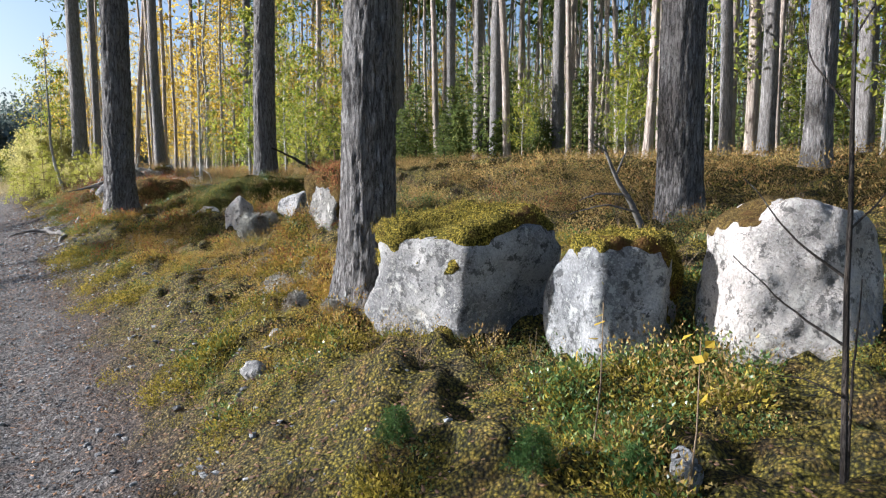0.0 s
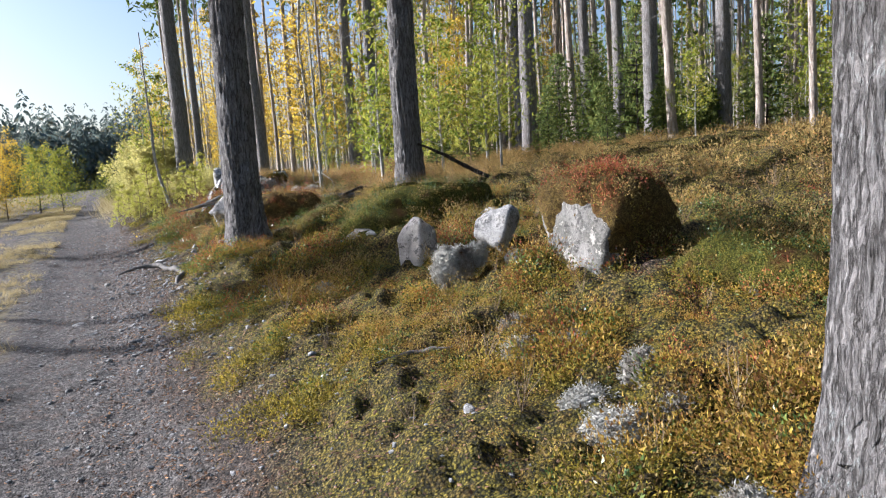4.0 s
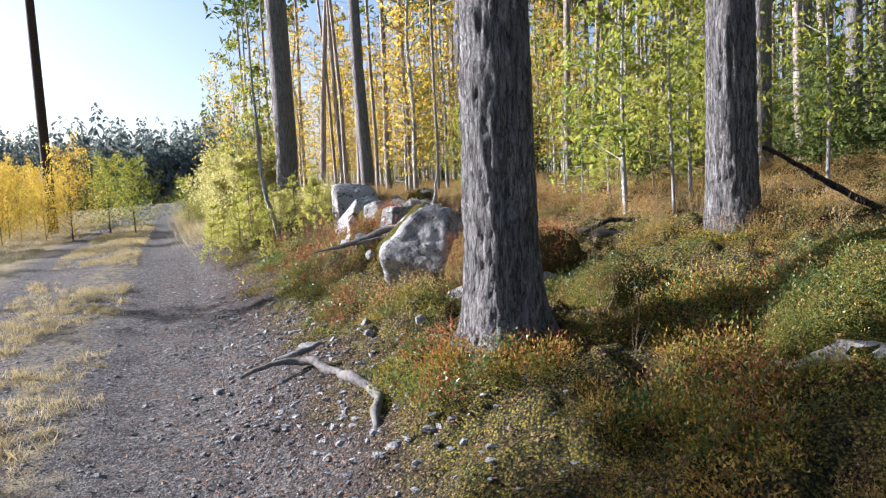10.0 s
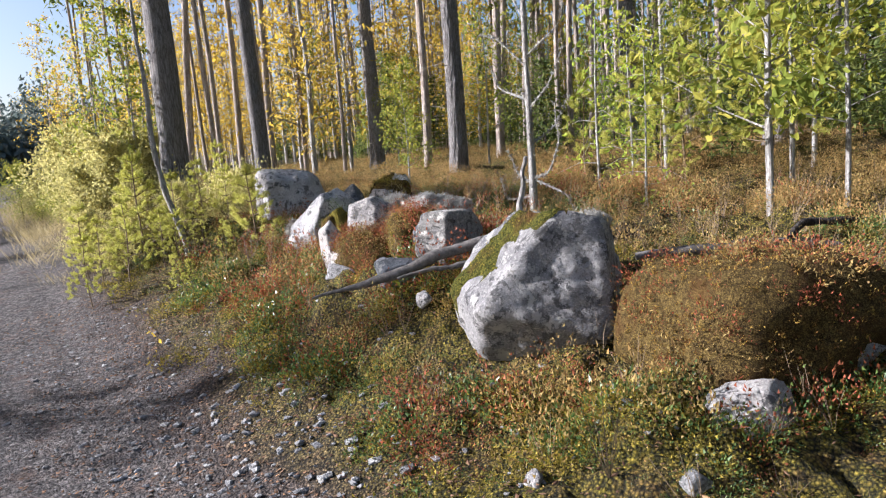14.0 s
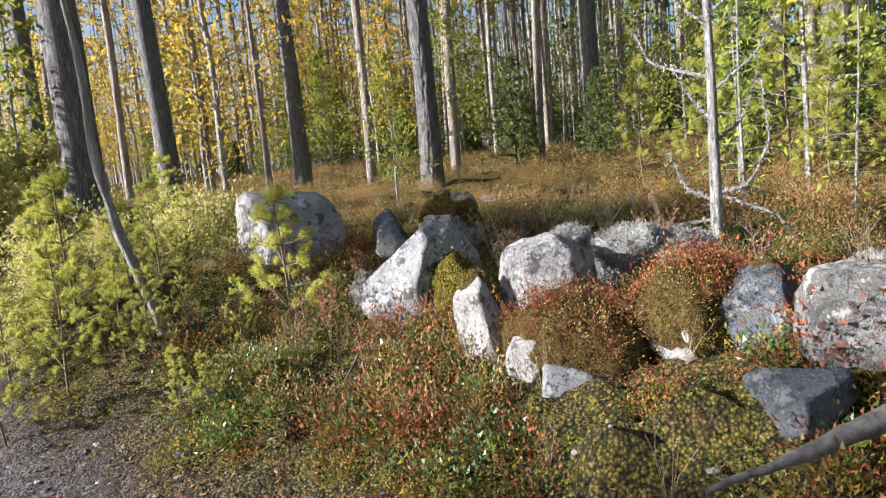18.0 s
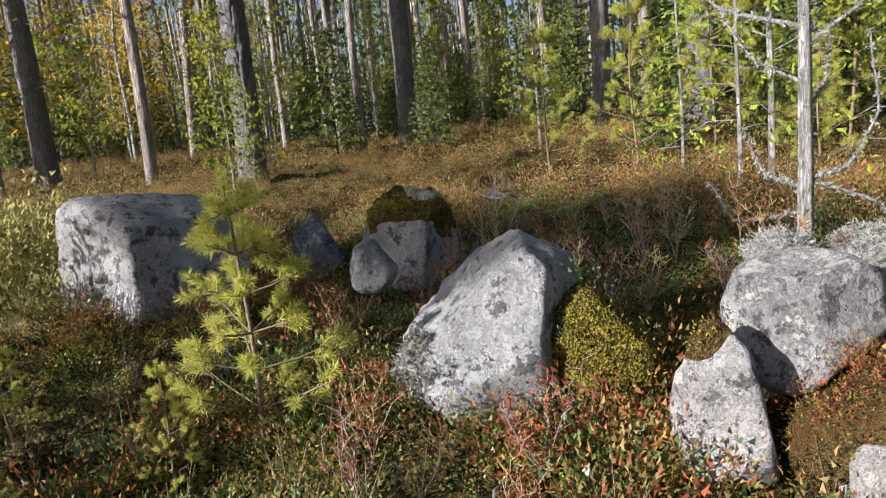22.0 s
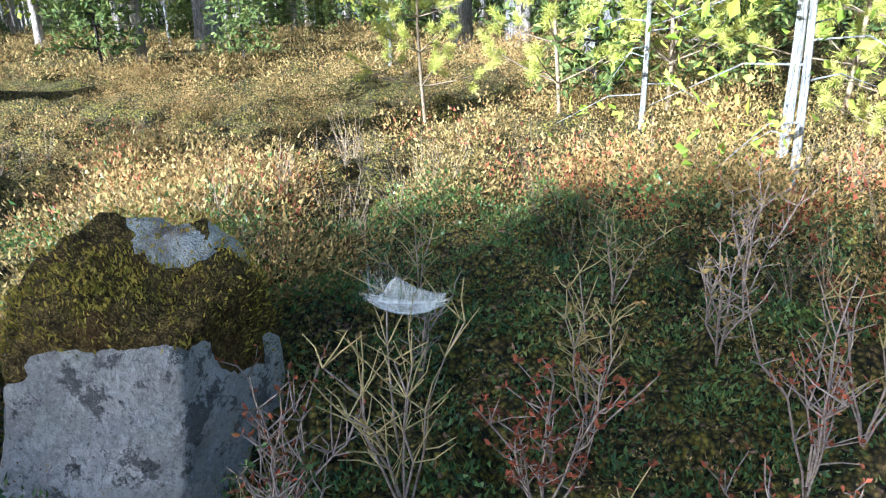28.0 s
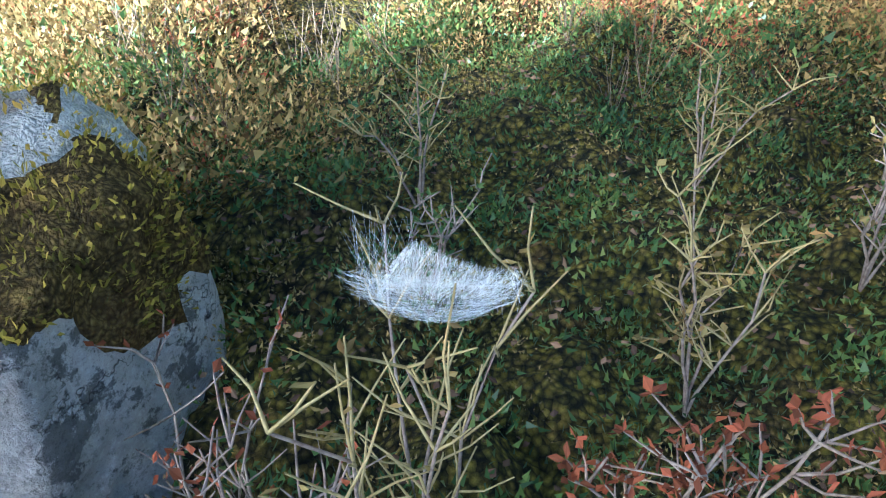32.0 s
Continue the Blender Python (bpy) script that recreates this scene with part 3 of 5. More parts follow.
def boulder(name, at, size, turn=0, seed=1, mat=None, moss=0.0, moss_mat=None, facets=(), label="", category="rock", thick=.05, sharp=34, tilt=0, tip=0, tufts=0, tuft_mat=None, ball=None, ragged=.75, shrubs=0, toward=(0, 0, .55), pale=0.0, green=True):
    """moss: 0 bare, up to 1 all covered."""
    b, bf = ((BALL, BALL_F) if name == "boulder" else (MID, MID_F)) if ball is None else ball
    v = turned(stone_shape(size, seed, facets, sharp, b), turn, tilt, tip)
    top = tagged(new(name, mk(name, v, bf, mat or GRANITE)), label, category)
    top.location = at
    ROCKS.append((at, size))
    if moss > 0:
        n = normals_of(v, bf)
        w_ = v + np.array(at)
        cover = n @ turned(np.array([toward], float), turn)[0] + ragged * .8 * fbm(*(w_.T * 4.0), 4, seed + 3, .6) + .8 * (v[:, 2] / size[2]) * 2 - (1.3 - 1.75 * moss)
        k = np.clip(cover / .6, -1, 1)
        lift = thick * np.where(k > 0, np.maximum(k, 0) ** .85, k) * (.75 + .5 * np.abs(fbm(*(w_.T * 13), 3, seed + 4, .7))) - .004
        out = v + n * lift[:, None] + np.array([0, 0, 1]) * np.maximum(lift, 0)[:, None] * .3
        mf = bf[(k[bf] > -.25).any(1)]
        used, inv = np.unique(mf, return_inverse=True)
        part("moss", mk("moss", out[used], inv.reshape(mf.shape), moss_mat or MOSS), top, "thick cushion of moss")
        if tufts:
            rng = np.random.default_rng(seed)
            pick = rng.choice(np.nonzero(k > .35)[0], tufts)
            at_ = out[pick] + rng.normal(size=(tufts, 3)) * .012
            d = unit(n[pick] + rng.normal(size=(tufts, 3)) * .55 + [0, 0, .5])
            lv, lf = leaves(at_ - d * .01, d, any_ways(rng, tufts), rng.uniform(.007, .018, tufts), rng.uniform(.004, .009, tufts))
            part("moss_fringe", mk("moss_fringe", lv, lf, tuft_mat or MOSSTUFT, False), top, "ragged tips of moss and twigs", kind="stuff")
        if pale:
            crust = n[:, 2] * .5 + v[:, 2] / size[2] + 1.1 * fbm(*(w_.T * 3.2), 3, seed + 21, .5) - (1.35 - 1.6 * pale)
            edge_ = np.clip(crust / .25, -1, 1)
            lf_ = bf[(edge_[bf] > -.6).any(1)]
            if len(lf_):
                got, back = np.unique(lf_, return_inverse=True)
                rise = np.maximum(lift, 0) * (edge_ > -.3) + .014 * edge_ + .006 * fbm(*(w_.T * 40), 2, seed)
                part("lichen_crust", mk("lichen_crust", (v + n * rise[:, None])[got], back.reshape(lf_.shape), LICHEN), top, "pale lichen crust")
        if shrubs:
            rng = np.random.default_rng(seed + 1)
            pick = rng.choice(np.nonzero((k > .3) & (n[:, 2] > .25))[0], shrubs)
            for tpl, mat_, lb in ((SPRIG_A, LINGON if green else REDLEAF, "low green shrubs" if green else "reddened low shrubs"), (SPRIG_B, HEATH, "brown heath shrubs")):
                half = pick[1::2] if mat_ is HEATH else pick[::2]
                m = len(half)
                part("shrub_cover", mk("shrub_cover", *spread(tpl, out[half, 0], out[half, 1], out[half, 2] - .01, rng.uniform(0, 6.3, m), rng.uniform(.6, 1.15, m), rng.normal(size=(m, 2)) * .3), mat_, False), top, lb, kind="stuff")
    return top


# ---- trees ----
def trunk_mesh(name, height, dia, seed, mat, fine=False, flare=.35, bend=.15):
    rng = np.random.default_rng(seed)
    nt, nz = (76, 160) if fine else (10, 18)
    z = np.concatenate([np.linspace(-.35, 4.5, int(nz * .8)), np.linspace(4.6, height, nz - int(nz * .8))]) if fine else np.concatenate([np.linspace(-.35, 1.5, 9), np.linspace(2, height, nz - 9)])
    th = np.arange(nt) * 2 * math.pi / nt
    Z, T = np.meshgrid(z, th, indexing="ij")
    rad = dia / 2 * np.clip(1.02 - .62 * np.clip(Z, 0, None) / height, .12, 2)
    lobes = .5 + .5 * np.cos(T * 4 + seed) * .6 + .25 * np.cos(T * 3 + 2 * seed)
    rad = rad * (1 + flare * np.exp(-np.clip(Z + .1, 0, None) / .22) * (.5 + lobes))
    if fine:
        c, s = np.cos(T) * rad, np.sin(T) * rad
        a = vnoise(c * 34, s * 34, Z * 4.2, seed)
        b = vnoise(c * 58, s * 58, Z * 11, seed + 5)
        crack = np.clip(1 - np.abs(a) * 3.2, 0, 1)
        crack2 = np.clip(1 - np.abs(b) * 3.0, 0, 1)
        rad = rad + dia * (.022 - .055 * crack ** 1.5 - .025 * crack2 + .012 * vnoise(c * 90, s * 90, Z * 60, seed + 7) + .03 * vnoise(c * 6, s * 6, Z * 1.2, seed + 2))
    else:
        rad = rad * (1 + .07 * vnoise(np.cos(T) * 2, np.sin(T) * 2, Z * 1.5, seed))
    dx, dy = rng.normal(size=2) * bend
    X = np.cos(T) * rad + dx * (Z / height) + .04 * np.sin(Z * .7 + seed) * np.clip(Z / 3, 0, 1)
    Y = np.sin(T) * rad + dy * (Z / height) + .04 * np.cos(Z * .6 + seed) * np.clip(Z / 3, 0, 1)
    i, j = np.meshgrid(np.arange(len(z) - 1), np.arange(nt), indexing="ij")
    i, j = i.ravel(), j.ravel()
    k = (j + 1) % nt
    return mk(name, np.stack([X, Y, Z], 2).reshape(-1, 3), np.stack([i * nt + j, i * nt + k, (i + 1) * nt + k, (i + 1) * nt + j], 1), mat)


def pine_crown(height, seed, low=.66, n=18, big=1.0):
    """Limbs with needle tufts on the upper trunk."""
    rng = np.random.default_rng(seed)
    h = Heap()
    for k in range(n):
        q = k / n
        z = height * (low + (1.0 - low) * q)
        a = k * 2.4 + rng.uniform(-.4, .4)
        ln = big * (2.3 * (1 - q) ** .7 + .5) * rng.uniform(.6, 1.1)
        end = np.array([math.cos(a) * ln, math.sin(a) * ln, z + ln * rng.uniform(-.05, .35)])
        st = np.array([0, 0, z])
        at = st + (end - st) * rng.uniform(.3, 1.05, (17, 1)) + rng.normal(size=(17, 3)) * .22 * big
        d = any_ways(rng, 17, .4)
        h.add(*leaves(at - d * .2, d, any_ways(rng, 17), rng.uniform(.3, .8, 17), rng.uniform(.12, .38, 17)))
    return h.mesh("crown", NEEDLES, False)


def dead_limbs(seed, zlo, zhi, n, reach, dia):
    rng = np.random.default_rng(seed)
    h = Heap()
    for _ in range(n):
        z, a = rng.uniform(zlo, zhi), rng.uniform(0, 6.3)
        ln = reach * rng.uniform(.4, 1)
        t = np.linspace(0, 1, 6)[:, None]
        p = np.array([math.cos(a), math.sin(a), rng.uniform(-.35, .1)]) * ln * t + [0, 0, z] + rng.normal(size=(6, 3)) * .03 * t
        h.add(*tube(p[[0, 2, 5]], [dia, dia * .6, .003], 3))
    return h.mesh("dead_limb", DEADWOOD)




def pine(x, y, dia, height=17.0, seed=1, fine=False, label="", group="", lean=(0, 0), trunk=None, crown=None, flare=.35, limbs=6, bark=None):
    tree = tagged(new("pine_tree"), label or "tall pine with a bare grey-brown trunk", "pine tree", group)
    tree.matrix_basis = pose(x, y, float(ground_at(x, y)) - .03, lean[0], lean[1], (seed * 67) % 360)
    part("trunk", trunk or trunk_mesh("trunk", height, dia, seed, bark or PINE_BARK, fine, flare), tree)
    part("crown", crown or pine_crown(height, seed), tree, "dark green needle tufts", kind="stuff")
    if limbs:
        part("deadwood", dead_limbs(seed, 2.2, height * .5, limbs, 1.1, .013), tree, "bare dead lower branches", kind="stuff")
    return tree


def leafy_tree(name, height, dia, seed, mat, leaf, n_limbs=16, n_leaves=60, size=.05, low=.25, reach=.28, bark=None, droop=.0, label="", category="birch", limb_up=.5):
    """A thin broad-leaved tree: stem, limbs and single leaves. Built at the origin."""
    rng = np.random.default_rng(seed)
    tree = tagged(new(name), label, category)
    z = np.linspace(-.15, height, 14)
    wob = np.stack([.02 * height * np.sin(z * 1.3 + seed) * z / height, .02 * height * np.cos(z * 1.1 + seed) * z / height, z], 1)
    part("trunk", mk("trunk", *tube(wob, dia / 2 * (1.05 - .9 * np.clip(z, 0, None) / height), 10), bark or BIRCH_BARK), tree)
    twigs, fol = Heap(), Heap()
    for k in range(n_limbs):
        q = low + (1 - low) * (k + rng.uniform(0, 1)) / n_limbs
        a = k * 2.4 + rng.uniform(-.5, .5)
        st = np.array([np.interp(q * height, z, wob[:, 0]), np.interp(q * height, z, wob[:, 1]), q * height])
        ln = height * reach * (1.15 - q) ** .6 * rng.uniform(.6, 1.15)
        t = np.linspace(0, 1, 6)[:, None]
        way = np.array([math.cos(a), math.sin(a), limb_up * rng.uniform(.6, 1.3)])
        p = st + way * ln * t + np.array([0, 0, -droop * ln]) * t ** 2 + rng.normal(size=(6, 3)) * .03 * ln * t
        twigs.add(*tube(p[[0, 2, 5]], [dia * .16, dia * .1, dia * .03], 3))
        at = p[rng.integers(1, 6, n_leaves)] + rng.normal(size=(n_leaves, 3)) * ln * .14
        d = any_ways(rng, n_leaves, -.5)
        fol.add(*leaves(at, d, any_ways(rng, n_leaves), rng.uniform(.7, 1.3, n_leaves) * size, rng.uniform(.6, 1.0, n_leaves) * size * .8))
    part("branchwork", twigs.mesh("limbs", bark or BIRCH_BARK), tree, kind="stuff")
    part("foliage", fol.mesh("foliage", leaf, False), tree, kind="stuff")
    return tree


def conifer(name, height, seed, leaf, label, whorls=14, per=6, needle=.05, wide=.3, category="spruce", dia=None, sparse=1.0, slim=.42):
    """A young spruce or pine: stem, and twigs set with needles. Built at the origin."""
    rng = np.random.default_rng(seed)
    tree = tagged(new(name), label, category)
    d0 = dia or height * .02
    z = np.linspace(-.1, height, 8)
    part("trunk", mk("trunk", *tube(np.stack([.01 * np.sin(z * 3), .01 * np.cos(z * 2), z], 1), d0 / 2 * (1.05 - .9 * np.clip(z, 0, None) / height), 7), DARK_BARK), tree)
    tw, nd = Heap(), Heap()
    for k in range(whorls):
        q = .1 + .88 * k / whorls
        for m_ in range(per):
            a = m_ * 6.283 / per + k * .8 + rng.uniform(-.3, .3)
            ln = height * wide * (1.02 - q) ** .8 * rng.uniform(.7, 1.1) + .04
            t = np.linspace(0, 1, 5)[:, None]
            p = np.array([0, 0, q * height]) + np.array([math.cos(a), math.sin(a), .25]) * ln * t + np.array([0, 0, -.25 * ln]) * t ** 2
            tw.add(*tube(p[[0, 2, 4]], [d0 * .2, d0 * .12, d0 * .05], 3))
            cnt = max(10, int(30 * sparse * ln / (height * wide)))
            u = rng.uniform(.12, 1.04, cnt) ** (.6 if slim < .2 else 1)
            at = np.stack([np.interp(u, t[:, 0], p[:, c]) for c in range(3)], 1)
            out = np.array([math.cos(a), math.sin(a), .1])
            d = unit(out * .7 + any_ways(rng, cnt) * .9)
            nd.add(*leaves(at, d, any_ways(rng, cnt), rng.uniform(.7, 1.3, cnt) * needle, needle * slim))
    part("branchwork", tw.mesh("twigs", DARK_BARK), tree, kind="stuff")
    part("needles", nd.mesh("needles", leaf, False), tree, kind="stuff")
    return tree


def stand(tree, x, y, turn=0, size=1.0, sink=0.0):
    tree.matrix_basis = pose(x, y, float(ground_at(x, y)) - sink, 0, 0, turn) @ Matrix.Diagonal((size, size, size, 1))
    return tree


def again(tree, x, y, turn=0, size=1.0, group="", sink=0.0):
    c = copy_thing(tree, Matrix.Identity(4))
    c.scale = (1, 1, 1)
    if group:
        c["group"] = group
    return stand(c, x, y, turn, size, sink)


def limb(name, points, radii, mat, label, category, sides=8, seed=3, wob=.01):
    rng = np.random.default_rng(seed)
    p = np.asarray(points, float)
    t = np.linspace(0, 1, len(p))
    u = np.linspace(0, 1, len(p) * 5)
    q = np.stack([np.interp(u, t, p[:, k]) for k in range(3)], 1)
    for _ in range(2):
        q[1:-1] = (q[:-2] + q[1:-1] * 2 + q[2:]) / 4
    q = q + wob * np.stack([fbm(u * 7, seed, k, 3, seed) for k in range(3)], 1)
    r = np.interp(u, np.linspace(0, 1, len(radii)), radii) * (1 + .22 * fbm(u * 14, 0, 0, 3, seed + 1))
    return tagged(new(name, mk(name, *tube(q, r, sides), mat)), label, category)


# ==== the boulder by the start ====
boulder("boulder", (-.11, 4.14, 1.13), (1.18, 1.0, .86), 1, 21, GRANITE, .42, MOSS, [(-.72, -.69, -.06, .6), (.64, -.76, -.12, .62), (-.2, -.12, .97, .72), (-.97, .1, .2, .8), (.95, .1, .1, .8)],
        "big grey granite boulder capped with golden moss", "boulder", .055, tufts=7000, ragged=.55, toward=(-.3, .12, .55))
boulder("boulder", (.64, 3.62, 1.08), (.68, .7, .8), 1, 8, GRANITE, .37, MOSS, [(-.88, -.45, .08, .66), (.08, -.97, .2, .66), (.86, -.48, .0, .7), (0, 0, 1, .8)],
        "grey boulder with white lichen and a mossy top", "boulder", .035, tufts=2500, toward=(.5, .1, .35))
boulder("boulder", (1.4, 3.34, 1.2), (.8, .75, .98), -8, 31, GRANITE_PALE, .1, MOSS_BROWN, [(-.1, -.96, .24, .66), (-.93, -.3, .15, .74), (.7, -.6, .2, .76), (.2, 0, 1, .84), (-.5, -.1, .85, .84)],
        "pale pinkish granite boulder standing upright", "boulder", .02, 26)
boulder("stone", (.56, 2.26, .85), (.11, .12, .15), 0, 4, GRANITE, label="small grey stone in the moss", ball=(SMALL, SMALL_F))
boulder("stone", (-1.31, 3.95, .65), (.15, .12, .13), 20, 5, GRANITE, label="small pale grey stone at the edge of the moss", ball=(SMALL, SMALL_F))

# ==== the stones between the first pines ====
boulder("stone", (-2.93, 8.9, 1.18), (.38, .4, .64), 12, 12, GRANITE_PALE, label="upright pale stone among heath shrubs", facets=[(-.5, -.85, .1, .56), (.72, -.66, .2, .6), (-.6, -.2, .75, .66), (.3, .1, .95, .7)], tip=8, sharp=40)
boulder("stone", (-2.19, 8.77, 1.38), (.38, .4, .44), 12, 13, GRANITE, label="rounded grey stone among heath shrubs", facets=[(-.5, -.8, .2, .62), (.7, -.6, .1, .66), (-.5, -.1, .85, .66)], tip=16)
boulder("stone", (-2.01, 8.12, 1.17), (.19, .22, .19), 0, 19, GRANITE_PALE, label="small pale stone among heath shrubs", ball=(SMALL, SMALL_F))
boulder("boulder", (-1.36, 7.68, 1.38), (.86, .9, .84), 8, 14, GRANITE_MID, .78, MOSS_BROWN, [(-.82, -.55, .1, .6), (.55, -.83, -.2, .64), (0, -.1, 1, .75), (-.4, -.6, .65, .74)], "grey boulder with a bare front under dark moss", "boulder", .06, 16, tufts=4500, shrubs=200, toward=(.5, 0, .45), ragged=.6, green=False)
boulder("mossy_mound", (-3.26, 10.74, 1.34), (1.75, 1.35, .7), 12, 15, GRANITE_PALE, 1.0, MOSS_DARK, [(-.3, -.9, .3, .8), (0, 0, 1, .8)], "low boulder under a smooth green moss cushion", "rock", .05, 8, tufts=12000, shrubs=260)
boulder("stone", (-3.62, 10.2, 1.33), (.5, .4, .3), 12, 18, GRANITE_PALE, .1, MOSS_BROWN, [(-.3, -.9, .3, .6)], "pale lichen-covered stone at the foot of a mossy hump", pale=.6, thick=.015)
boulder("stone", (-2.28, 10.05, 1.36), (.36, .4, .3), 17, 16, GRANITE, .35, MOSS_DARK, [(-.7, -.7, .1, .66)], "grey stone half under moss")
boulder("mossy_mound", (-.5, 7.0, 1.1), (1.15, .95, .6), -19, 17, GRANITE, .95, MOSS_DARK, (), "hump of dark green moss over a stone", "rock", .05, 8, tufts=4000, shrubs=60)
boulder("mossy_mound", (-4.6, 11.95, 1.12), (1.1, .9, .6), 12, 22, GRANITE, 1.05, MOSS_DARK, (), "low hump of green moss behind a pine", "rock", .05, 7, tufts=4000, shrubs=120)

# ==== the boulder past the third pine ====
boulder("boulder", (-6.5, 13.18, 1.47), (.95, .75, .9), 1, 41, GRANITE, .15, MOSS_DARK, [(.0, -.95, .3, .6), (-.72, -.2, .66, .58), (.93, -.3, .1, .74), (.3, .2, .95, .84), (-.3, -.75, -.6, .72), (-.95, -.2, -.15, .8)],
        "grey granite boulder with moss down one side", "boulder", .02, 40, tufts=500, toward=(-.75, .1, .25))
boulder("stone", (-6.46, 12.9, 1.1), (.4, .3, .16), 0, 42, GRANITE_PALE, label="flat pale stone at the foot of a boulder", ball=(SMALL, SMALL_F), facets=[(0, -.8, .6, .6)])
boulder("mossy_mound", (-5.58, 12.62, 1.2), (1.2, .95, .8), -4, 43, GRANITE_PALE, .86, MOSS_BROWN, [(-.8, -.4, .2, .7), (.2, -.9, .2, .72), (0, 0, 1, .74)], "hummock of golden moss and rusty shrubs over a stone", "rock", .07, 20, tufts=11000, tuft_mat=GOLDHEATH, shrubs=150, green=False)
boulder("stone", (-5.85, 12.08, 1.17), (.38, .3, .26), 1, 44, GRANITE_PALE, label="pale stone under a moss hummock", facets=[(-.3, -.9, .3, .55), (.6, -.7, .3, .6), (-.4, 0, .9, .6)], sharp=50)
boulder("stone", (-6.32, 12.4, 1.13), (.15, .12, .13), 1, 45, GRANITE_PALE, label="small pinkish stone beside a hummock", ball=(SMALL, SMALL_F))

# ==== the row of stones ====
boulder("boulder", (-9.0, 18.24, 1.68), (1.02, .85, 1.0), -18, 51, GRANITE_PALE, 0, MOSS_DARK, [(-.72, -.68, .08, .6), (.66, -.74, .05, .62), (.1, -.05, 1, .8), (-.95, .1, .2, .84), (.3, -.4, .85, .82)], "tall pale granite boulder with a mossy crown", "boulder", .03, 40, toward=(.3, .1, .5), tufts=600)
boulder("boulder", (-8.17, 16.22, 1.64), (.76, .62, .66), -18, 52, GRANITE_PALE, .04, MOSS, [(-.45, -.8, .4, .46), (.78, -.62, .02, .5), (-.66, .05, .75, .46), (.6, .5, .62, .9), (-.2, -.95, -.2, .66), (-.95, -.2, .1, .8)], "white granite block with a sharp corner", "boulder", .01, 60)
boulder("stone", (-8.14, 18.0, 1.7), (.3, .35, .46), -49, 53, GRANITE_DARK, label="dark stone sunk among heath shrubs", facets=[(-.5, -.85, .1, .66), (.7, -.6, .2, .7)])
boulder("stone", (-7.66, 17.82, 1.66), (.62, .52, .66), -49, 54, GRANITE_PALE, .36, MOSS_BROWN, [(.05, -.98, .12, .6), (-.85, -.45, .2, .7), (.9, -.3, .0, .72), (.1, -.3, .95, .66), (-.4, -.5, .75, .74)], "blue-grey stone capped with moss and pale lichen", "rock", .05, 40, tufts=6000, ragged=.5, pale=.16, ball=(BALL, BALL_F), toward=(.15, .25, .6))
boulder("stone", (-8.22, 17.12, 1.75), (.22, .25, .26), -49, 55, GRANITE, label="small rounded grey stone among shrubs", facets=[(-.6, -.75, .2, .7), (.5, -.6, .6, .72)])
boulder("stone", (-7.64, 15.39, 1.69), (.5, .4, .44), -18, 56, GRANITE, .05, LICHEN, [(-.05, -.97, .2, .48), (-.86, -.5, .1, .58), (.85, -.45, .2, .66), (.35, -.5, -.75, .58), (-.25, -.1, .96, .6), (.5, 0, .86, .66)], "oval grey stone with pale lichen along its top", "rock", .012, 50)
boulder("stone", (-7.99, 15.42, 1.46), (.28, .28, .56), -18, 57, GRANITE_PALE, .22, MOSS_BROWN, [(-.6, -.78, .1, .62), (.75, -.6, .1, .66), (-.3, -.3, .9, .84)], "narrow pale stone standing on end", "rock", .025, tip=-10, tufts=300)
boulder("stone", (-7.64, 15.02, 1.32), (.62, .5, .54), -18, 58, GRANITE_PALE, 1.0, MOSS_BROWN, (), "stone under dry moss, needles and heath", "rock", .05, 7, tufts=7000, shrubs=160, green=False)
boulder("stone", (-7.87, 15.02, 1.36), (.24, .2, .28), -18, 66, GRANITE_PALE, facets=[(-.3, -.9, .2, .6), (.6, -.7, .2, .66), (0, 0, 1, .7)], sharp=40, label="pale stone showing under a cover of heath")
boulder("stone", (-7.76, 14.68, 1.31), (.42, .22, .2), -18, 67, GRANITE_PALE, facets=[(-.2, -.85, .45, .55), (.6, -.6, .5, .66)], sharp=40, label="sloping white stone face in the heath", tip=26)
boulder("stone", (-7.26, 14.7, 1.57), (.38, .4, .42), -11, 59, GRANITE, 1.0, MOSS_BROWN, [(-.85, -.5, .05, .6), (.2, -.95, .1, .64)], "stone with dry moss and heath over its top", "rock", .05, 16, tufts=4500, shrubs=110, toward=(.45, -.1, .4), green=False, ragged=.6)
boulder("stone", (-7.08, 14.5, 1.64), (.42, .4, .4), -11, 65, GRANITE_DARK, .2, MOSS_BROWN, [(-.5, -.85, .15, .62), (.7, -.6, .1, .7)], "blue-grey stone between paler ones", "rock", .02, 40)
boulder("boulder", (-6.98, 14.06, 1.67), (.46, .42, .4), -11, 60, GRANITE_MID, 0, MOSS, [(-.55, -.82, .08, .58), (.72, -.68, .0, .62), (0, .05, 1, .74), (-.95, .1, .2, .8)], "dark grey boulder with one pale sunlit face", "boulder", sharp=40)
boulder("stone", (-6.58, 14.15, 1.58), (.19, .16, .15), 0, 61, GRANITE_DARK, label="small blue-grey stone behind a log", ball=(SMALL, SMALL_F))
boulder("stone", (-7.32, 13.96, 1.5), (.32, .3, .22), -11, 62, GRANITE_DARK, label="grey stone under a fallen log", facets=[(-.75, -.6, .2, .6), (.3, -.5, .8, .55), (.4, -.9, 0, .6)], tip=-14, sharp=40)
boulder("stone", (-7.15, 13.5, 1.39), (.1, .1, .11), 0, 63, GRANITE_PALE, label="small pale stone beside a boulder", ball=(SMALL, SMALL_F))
